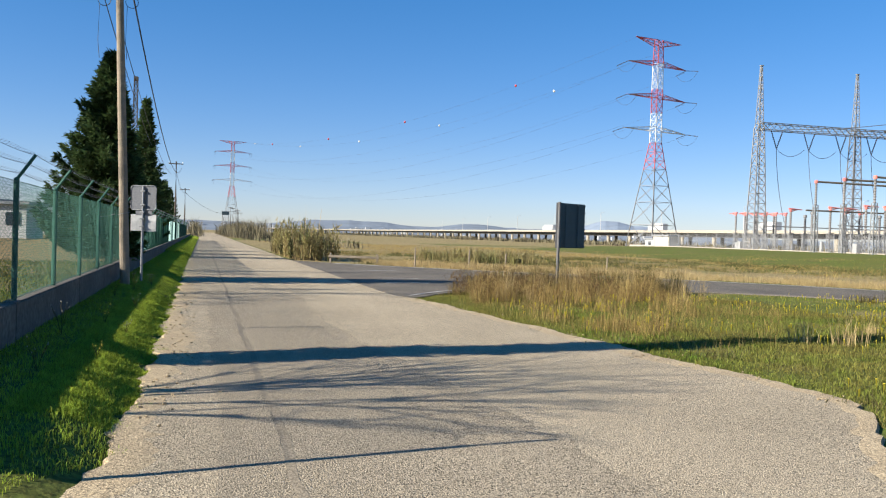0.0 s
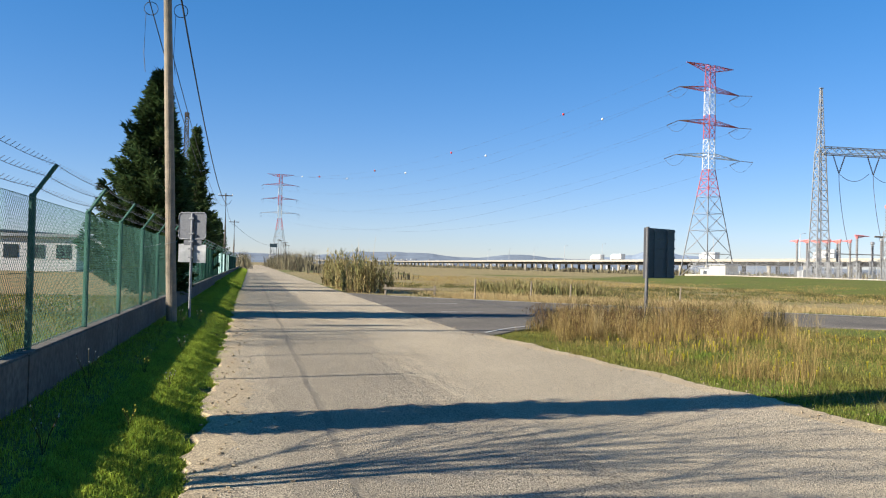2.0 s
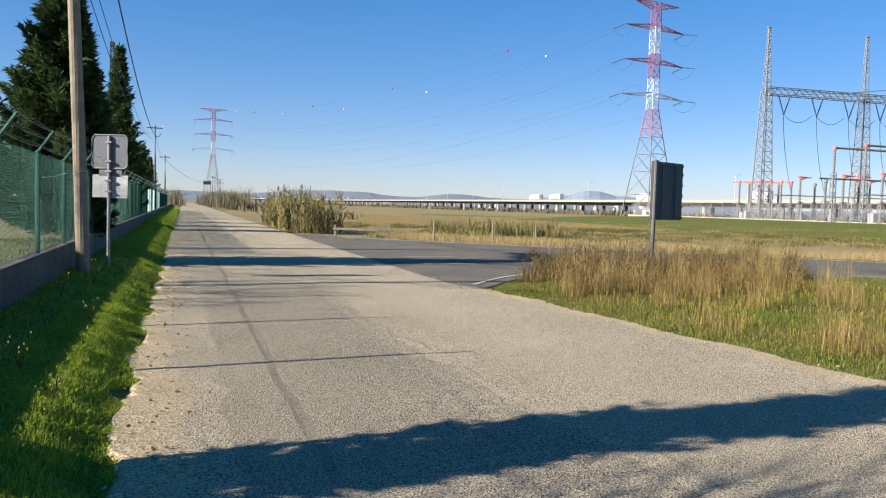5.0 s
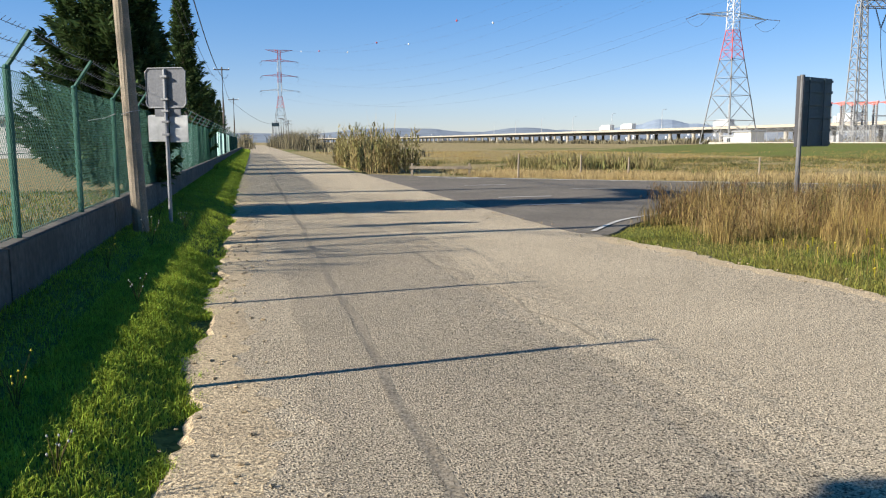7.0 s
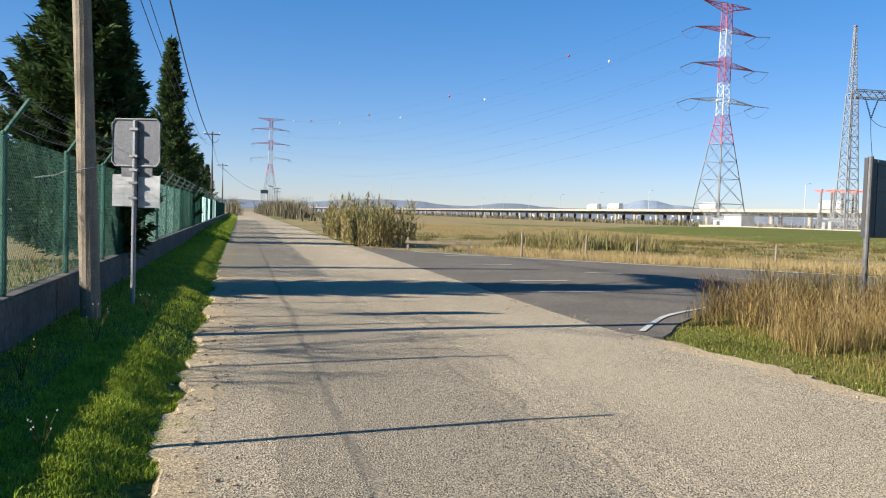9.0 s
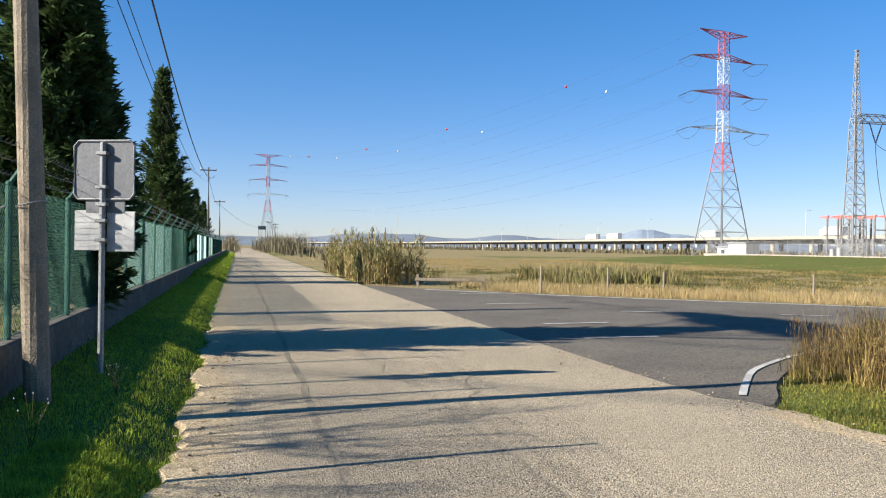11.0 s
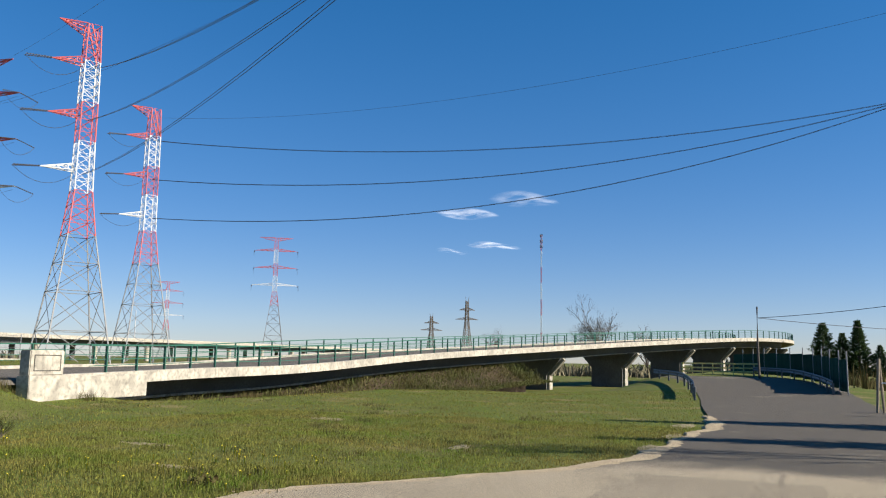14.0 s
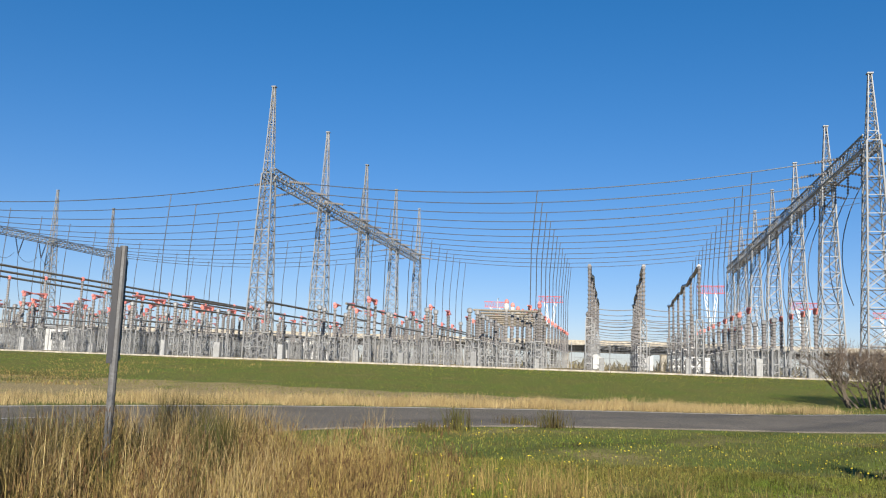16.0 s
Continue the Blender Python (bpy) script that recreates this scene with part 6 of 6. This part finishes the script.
# bare trees out of view, added for the branchy shadows on the lane
for xv, yv, hh, sd_ in ((-6.0, 5.0, 5.6, 21), (-7.4, 16.2, 5.0, 22), (-6.0, -4.0, 6.5, 24)):
    twiggy("bare_tree", xv, yv, hh, 2.4, 3, sd_, "unseen bare tree behind the fence, added to cast branch shadows", "tree", 5, trunk=True)
twiggy("low_bush", 14.6, 2.2, 0.65, 1.4, 26, 6, "low scraggly olive bush in the meadow", "bush", 4, M_BRAMBLE)
twiggy("bare_tree", 24.6, -104.4, 10.5, 2.5, 5, 7, "bare winter tree beyond the bridge", "tree", 6, trunk=True)
twiggy("bare_tree", 30, -190, 12, 3.0, 5, 8, "bare winter tree beyond the bridge", "tree", 5, trunk=True)
twiggy("bare_tree", 105, -300, 14, 4.0, 5, 9, "bare winter tree beyond the bridge", "tree", 5, trunk=True)
tufts("leafy_plant", (np.array([7.57]), np.array([4.44])), 60, 0.22, 0.12, 0.05, 0.6, M_RUSH, "dark leafy rosette plant in the meadow", 60, "plant")

# ---- small posts and rail by the field ----
for xv, yv, h in ((10.6, 38.9, 1.0), (14.2, 41.0, 0.9), (15.7, 39.3, 0.8), (20.5, 37.0, 0.8)):
    p = part("field_post", tube(B(), [(0, 0, -0.2), (0.02, 0, h)], [0.05, 0.04], 7), M_WOOD)
    p.location = (xv, yv, float(land(xv, yv)))
    tagged(p, "short weathered wooden post in rough grass", "post", "field posts")
br = thing("wooden_barrier", (6.7, 41.8, 0), "low weathered wooden barrier beside the side road", "barrier", rz=-18)
for xv in (0, 2.5):
    part("post", box(B(), xv - 0.05, -0.05, -0.2, xv + 0.05, 0.05, 0.55, 0.01), M_WOOD, br)
part("rail", box(B(), -0.1, -0.09, 0.3, 2.6, -0.052, 0.42, 0.01), M_WOOD, br)

# ---- the lane behind: rails, green fence, works ----
def guard_rail(pts, label):
    g = thing("guard_rail", (pts[0][0], pts[0][1], 0), label, "guard rail", "guard rails")
    p = smooth_line(pts, 1.0)
    o = p - np.array([pts[0][0], pts[0][1], 0])
    b = B()
    sec = [(0.0, 0.0), (0.04, 0.06), (0.0, 0.15), (0.04, 0.24), (0.0, 0.30)]
    d = np.gradient(o[:, :2], axis=0)
    nn = np.stack([-d[:, 1], d[:, 0]], -1)
    nn /= np.linalg.norm(nn, axis=1)[:, None]
    rows_ = [[b.verts.new((q[0] + e[0] * s, q[1] + e[1] * s, q[2] + 0.42 + z)) for s, z in sec] + [b.verts.new((q[0] + e[0] * (s - 0.01), q[1] + e[1] * (s - 0.01), q[2] + 0.42 + z)) for s, z in sec[::-1]] for q, e in zip(o, nn)]
    m = len(rows_[0])
    for r0, r1 in zip(rows_, rows_[1:]):
        for k in range(m):
            b.faces.new((r0[k], r0[(k + 1) % m], r1[(k + 1) % m], r1[k]))
    part("rail", b, M_POST, g)
    for q in o[::3]:
        part("post", box(B(), q[0] - 0.05, q[1] - 0.05, q[2] - 0.2, q[0] + 0.05, q[1] + 0.05, q[2] + 0.6), M_POST, g)


def lane_pt(x, y):
    return (x, y, float(land(x, y)))


guard_rail([lane_pt(4.3, -26), lane_pt(5.0, -32), lane_pt(6.4, -40), lane_pt(9.2, -49)], "galvanised guard rail along the lane bend")
guard_rail([lane_pt(-1.75, -33), lane_pt(-1.3, -40), lane_pt(0.0, -49), lane_pt(2.6, -57)], "galvanised guard rail beside the green fence")
yb = thing("yellow_barrier", (1.8, -59.0, float(land(1.8, -59))), "faded yellow steel barrier at the lane end", "barrier", rz=2)
for k in range(9):
    part("post", box(B(), k * 0.8 - 0.04, -0.04, -0.3, k * 0.8 + 0.04, 0.04, 0.95), M_YELLOW, yb)
for zz in (0.25, 0.55, 0.9):
    part("rail", box(B(), -0.1, -0.06, zz, 6.5, -0.042, zz + 0.12, 0.01), M_YELLOW, yb)
gp = smooth_line([(-2.45, -33.5), (-2.0, -40), (-0.8, -49), (1.8, -58), (4.5, -66)], 2.5)
for a, c_ in zip(gp, gp[1:]):
    f = thing("screened_fence", (a[0], a[1], float(land(a[0], a[1]))), "dark green screened fence beside the lane", "fence", "screened fence bays", math.degrees(math.atan2(c_[1] - a[1], c_[0] - a[0])))
    L = float(np.linalg.norm(c_ - a))
    part("post", lathe(B(), 0, 0, [(0.035, -0.2), (0.035, 2.2)], 7), M_GALV, f)
    bm = B()
    for k in range(5):
        box(bm, L * k / 5, -0.01 + 0.01 * (k % 2), 0.15, L * (k + 1) / 5, 0.0 + 0.01 * (k % 2), 1.8)
    part("screen_cloth", bm, M_SCREEND, f)
bs = thing("works_sign", (-3.0, -17.2, 0.0), "round blue sign with a white arrow on trestle legs", "road sign", rz=165)
bm, _ = B(), 0
lo = [bm.verts.new((0.32 * math.cos(k * math.tau / 24), -0.02, 0.62 + 0.32 * math.sin(k * math.tau / 24))) for k in range(24)]
hi = [bm.verts.new(v.co + Vector((0, 0.02, 0))) for v in lo]
bm.faces.new(lo)
bm.faces.new(hi[::-1])
for k in range(24):
    bm.faces.new((lo[(k + 1) % 24], lo[k], hi[k], hi[(k + 1) % 24]))
disc = part("disc", bm, M_BLUE, bs)
bm = B()
beam(bm, (0.14, -0.027, 0.78), (-0.1, -0.027, 0.5), 0.03)
beam(bm, (-0.14, -0.027, 0.46), (0.05, -0.027, 0.47), 0.03)
beam(bm, (-0.14, -0.027, 0.46), (-0.12, -0.027, 0.66), 0.03)
part("arrow", bm, M_WHITE, disc)
for s in (-1, 1):
    part("leg", beam(B(), (s * 0.15, 0.02, 0.4), (s * 0.25, 0.25 * s, 0.0), 0.02), M_YELLOW, bs)
wp = thing("works_posts", (-2.7, -20.4, 0.0), "leaning timber posts with orange mesh at the works", "post")
for k, (ox, lean_) in enumerate(((0, 0.1), (0.25, -0.12), (-0.4, 0.05))):
    part("post", tube(B(), [(ox, 0.1 * k, -0.2), (ox + lean_, 0.1 * k, 1.9)], 0.05, 7), M_WOOD, wp)
part("orange_mesh", box(B(), -1.2, 0.3, 0.1, -0.45, 0.32, 1.1), M_YELLOW, wp)
tp = thing("barrier_tape", (-2.6, -20.0, 0), "red and white plastic tape across the works", "tape")
for k in range(18):
    bm = beam(B(), (-k * 0.28, 0.02 * k, 1.05 - 0.06 * math.sin(k / 18 * math.pi)), (-(k + 1) * 0.28, 0.02 * (k + 1), 1.05 - 0.06 * math.sin((k + 1) / 18 * math.pi)), 0.035)
    part("stripe", bm, M_RED if k % 2 else M_WHITE, tp)
rub = B()
for k in range(60):
    xv, yv, r = rnd.uniform(-5.8, -3.2), rnd.uniform(-22, -19), rnd.uniform(0.06, 0.2)
    beam(rub, (xv - r, yv, r * 0.5), (xv + r, yv + rnd.uniform(-r, r), r * 0.6), r, r * 0.6, 5)
tagged(part("rubble", rub, M_GRAVEL), "heap of pale rubble behind the works", "rubble", kind="stuff")

# spoil heap and hedge behind the works
n = 40
hx, hy = np.meshgrid(np.linspace(-10.5, -3.4, n), np.linspace(-29, -20.5, n))
e = np.minimum(np.minimum(hx + 10.5, -3.4 - hx) / 1.6, np.minimum(hy + 29, -20.5 - hy) / 1.8).clip(0, 1)
hz = -0.05 + 0.75 * e * (0.75 + 0.3 * np.sin(hx * 1.7 + np.sin(hy * 1.3)) * np.sin(hy * 1.1)) + 0.05 * np.random.RandomState(5).randn(n, n) * e
ix = np.arange(n * n).reshape(n, n)
soil = mesh_np("soil_heap", np.stack([hx, hy, hz], -1).reshape(-1, 3), np.stack([ix[:-1, :-1], ix[:-1, 1:], ix[1:, 1:], ix[1:, :-1]], -1).reshape(-1, 4), M_SOIL)
tagged(soil, "low heap of brown soil behind the works", "soil heap")
c = scatter(150, -34, -4.5, -72, -40, 67)
tufts("hedge_scrub", c, 50, 1.5, 0.6, 0.06, 0.35, M_RUSH, "dark green scrub behind the screened fence", 68, "scrub")

# ---- thin clouds, far buildings, crane and hills ----
def cloud(az, el, w, ln, thick, seed):
    """A thin level sheet of cloud, thicker in its middle."""
    r, z = np.random.RandomState(seed), 640.0
    d = z / math.tan(radians(el))
    u, v = np.meshgrid(np.linspace(-1, 1, 25), np.linspace(-1, 1, 25))
    px, py_ = u * w + 0.35 * w * v, v * ln
    c_, s_ = math.cos(radians(az)), math.sin(radians(az))
    V = np.stack([d * s_ + px * c_ + py_ * s_, d * c_ - px * s_ + py_ * c_, z + 6 * np.sin(u * 3 + seed)], -1)
    k = np.arange(625).reshape(25, 25)
    ob = mesh_np("cloud", V.reshape(-1, 3), np.stack([k[:-1, :-1], k[:-1, 1:], k[1:, 1:], k[1:, :-1]], -1).reshape(-1, 4), M_CLOUD)
    den = thick * np.clip(1 - u ** 2 - v ** 2, 0, 1) ** 0.8
    ob.data.attributes.new("thick", 'FLOAT', 'POINT').data.foreach_set("value", den.reshape(-1).astype(np.float32))
    tagged(ob, "thin white wisp of cloud low in the sky", "cloud", "cloud wisps", "structure")


for k_, (az_, el_, w_, l_, th_) in enumerate(((159.6, 10.2, 130, 130, 0.8), (163.6, 11.2, 130, 160, 0.45), (161.5, 8.0, 140, 150, 0.9), (158.6, 7.6, 90, 140, 0.4), (158.2, 6.6, 260, 320, 0.25))):
    cloud(az_, el_, w_, l_, th_, k_)


# ---- far buildings ----
for xv, yv, wv, hv in ((-15.5, 66, 7.5, 2.7), (-21.0, 72, 6.0, 2.7), (-19.0, 96, 9.0, 3.4)):
    shed_building(xv, yv, 0.25, 3.0, wv, hv, "low white site cabin in the sandy yard", 78, M_BOX, 4)
wh = shed_building(-30, 120, 0.3, 22, 8, 4.2, "low white warehouse behind the fenced yard", 70, M_BOX, 6)
shed_building(-55, 190, 0.3, 40, 12, 6, "long white warehouse with grey roof far behind", 80, M_BOX, 8)
shed_building(30, 640, 0, 14, 10, 6, "far pale industrial building beyond the lane", 0, M_BOX, 6)
shed_building(-8, 900, 0, 10, 12, 9, "far grey industrial block beyond the lane", 0, M_WALLP, 4)
fb = thing("far_sign", (8.6, 330, 0), "large blue road sign far along the lane", "road sign")
part("face", box(B(), -1.4, -0.1, 7.4, 1.4, 0.1, 8.7), M_BOARD, fb)
for s in (-1.2, 1.2):
    part("post", lathe(B(), s, 0.2, [(0.15, -0.5), (0.15, 9)], 8), M_STEEL, fb)
cr = thing("crane", (-30.5, 400, 0), "far grey lattice crane boom above the trees", "crane")
b = B()
lattice(b, 0, 68, 1.2, 0.8, 30, 0.2, 0.12)
part("boom", b, M_WOODD, cr)
part("head", box(B(), -1.0, -1.0, 68, 1.0, 1.0, 70, 0.2), M_WOODD, cr)


def ridge(name, d, az0, az1, hs, material, seed, label):
    r = np.random.RandomState(seed)
    n = 260
    az = np.radians(np.linspace(az0, az1, n))
    u = np.linspace(0, 1, n)
    h = np.interp(np.degrees(az), [p[0] for p in hs], [p[1] for p in hs])
    for f_ in (9, 21, 47, 90):
        h = h * (1 + 0.05 / (f_ / 21) ** 1.2 * np.sin(f_ * u * 6.28 + r.uniform(0, 6)))
    v, m = [], 6
    for k in range(m):
        q = k / (m - 1)
        dd = d + 500 * q
        prof = math.sin(q * math.pi / 2)
        v += [(dd * math.sin(a), dd * math.cos(a), -5 + hh * prof) for a, hh in zip(az, h)]
    f = [(k * n + i, k * n + i + 1, (k + 1) * n + i + 1, (k + 1) * n + i) for k in range(m - 1) for i in range(n - 1)]
    tagged(mesh_np(name, v, f, material), label, "hills", kind="structure")


# both ridges carry the distance haze in their colour
ridge("hills", 3300, -40, 75, [(-40, 30), (-12, 45), (3, 48), (10, 62), (14, 56), (18, 70), (22, 45), (26, 50), (34, 40), (75, 12)], M_HILL, 1, "low hills with blue haze in their colour, scattered houses")
ridge("far_hills", 3900, -10, 60, [(-10, 20), (18, 40), (22, 62), (25, 86), (27.5, 97), (30, 92), (33, 72), (37, 45), (60, 15)], M_HILL2, 2, "far mountain coloured pale blue for haze on the horizon")
hb = B()
for k in range(90):
    a, q = radians(rnd.uniform(-8, 33)), rnd.uniform(0.1, 0.55)
    d = 3290 + 500 * q
    hh = 40 * math.sin(q * math.pi / 2)
    xv, yv = (d - 30) * math.sin(a), (d - 30) * math.cos(a)
    w = rnd.uniform(4, 10)
    box(hb, xv - w, yv - w, -5, xv + w, yv + w, hh + rnd.uniform(0, 8))
tagged(part("hill_houses", hb, M_BOX), "many small white houses on the far hills", "houses", kind="stuff")
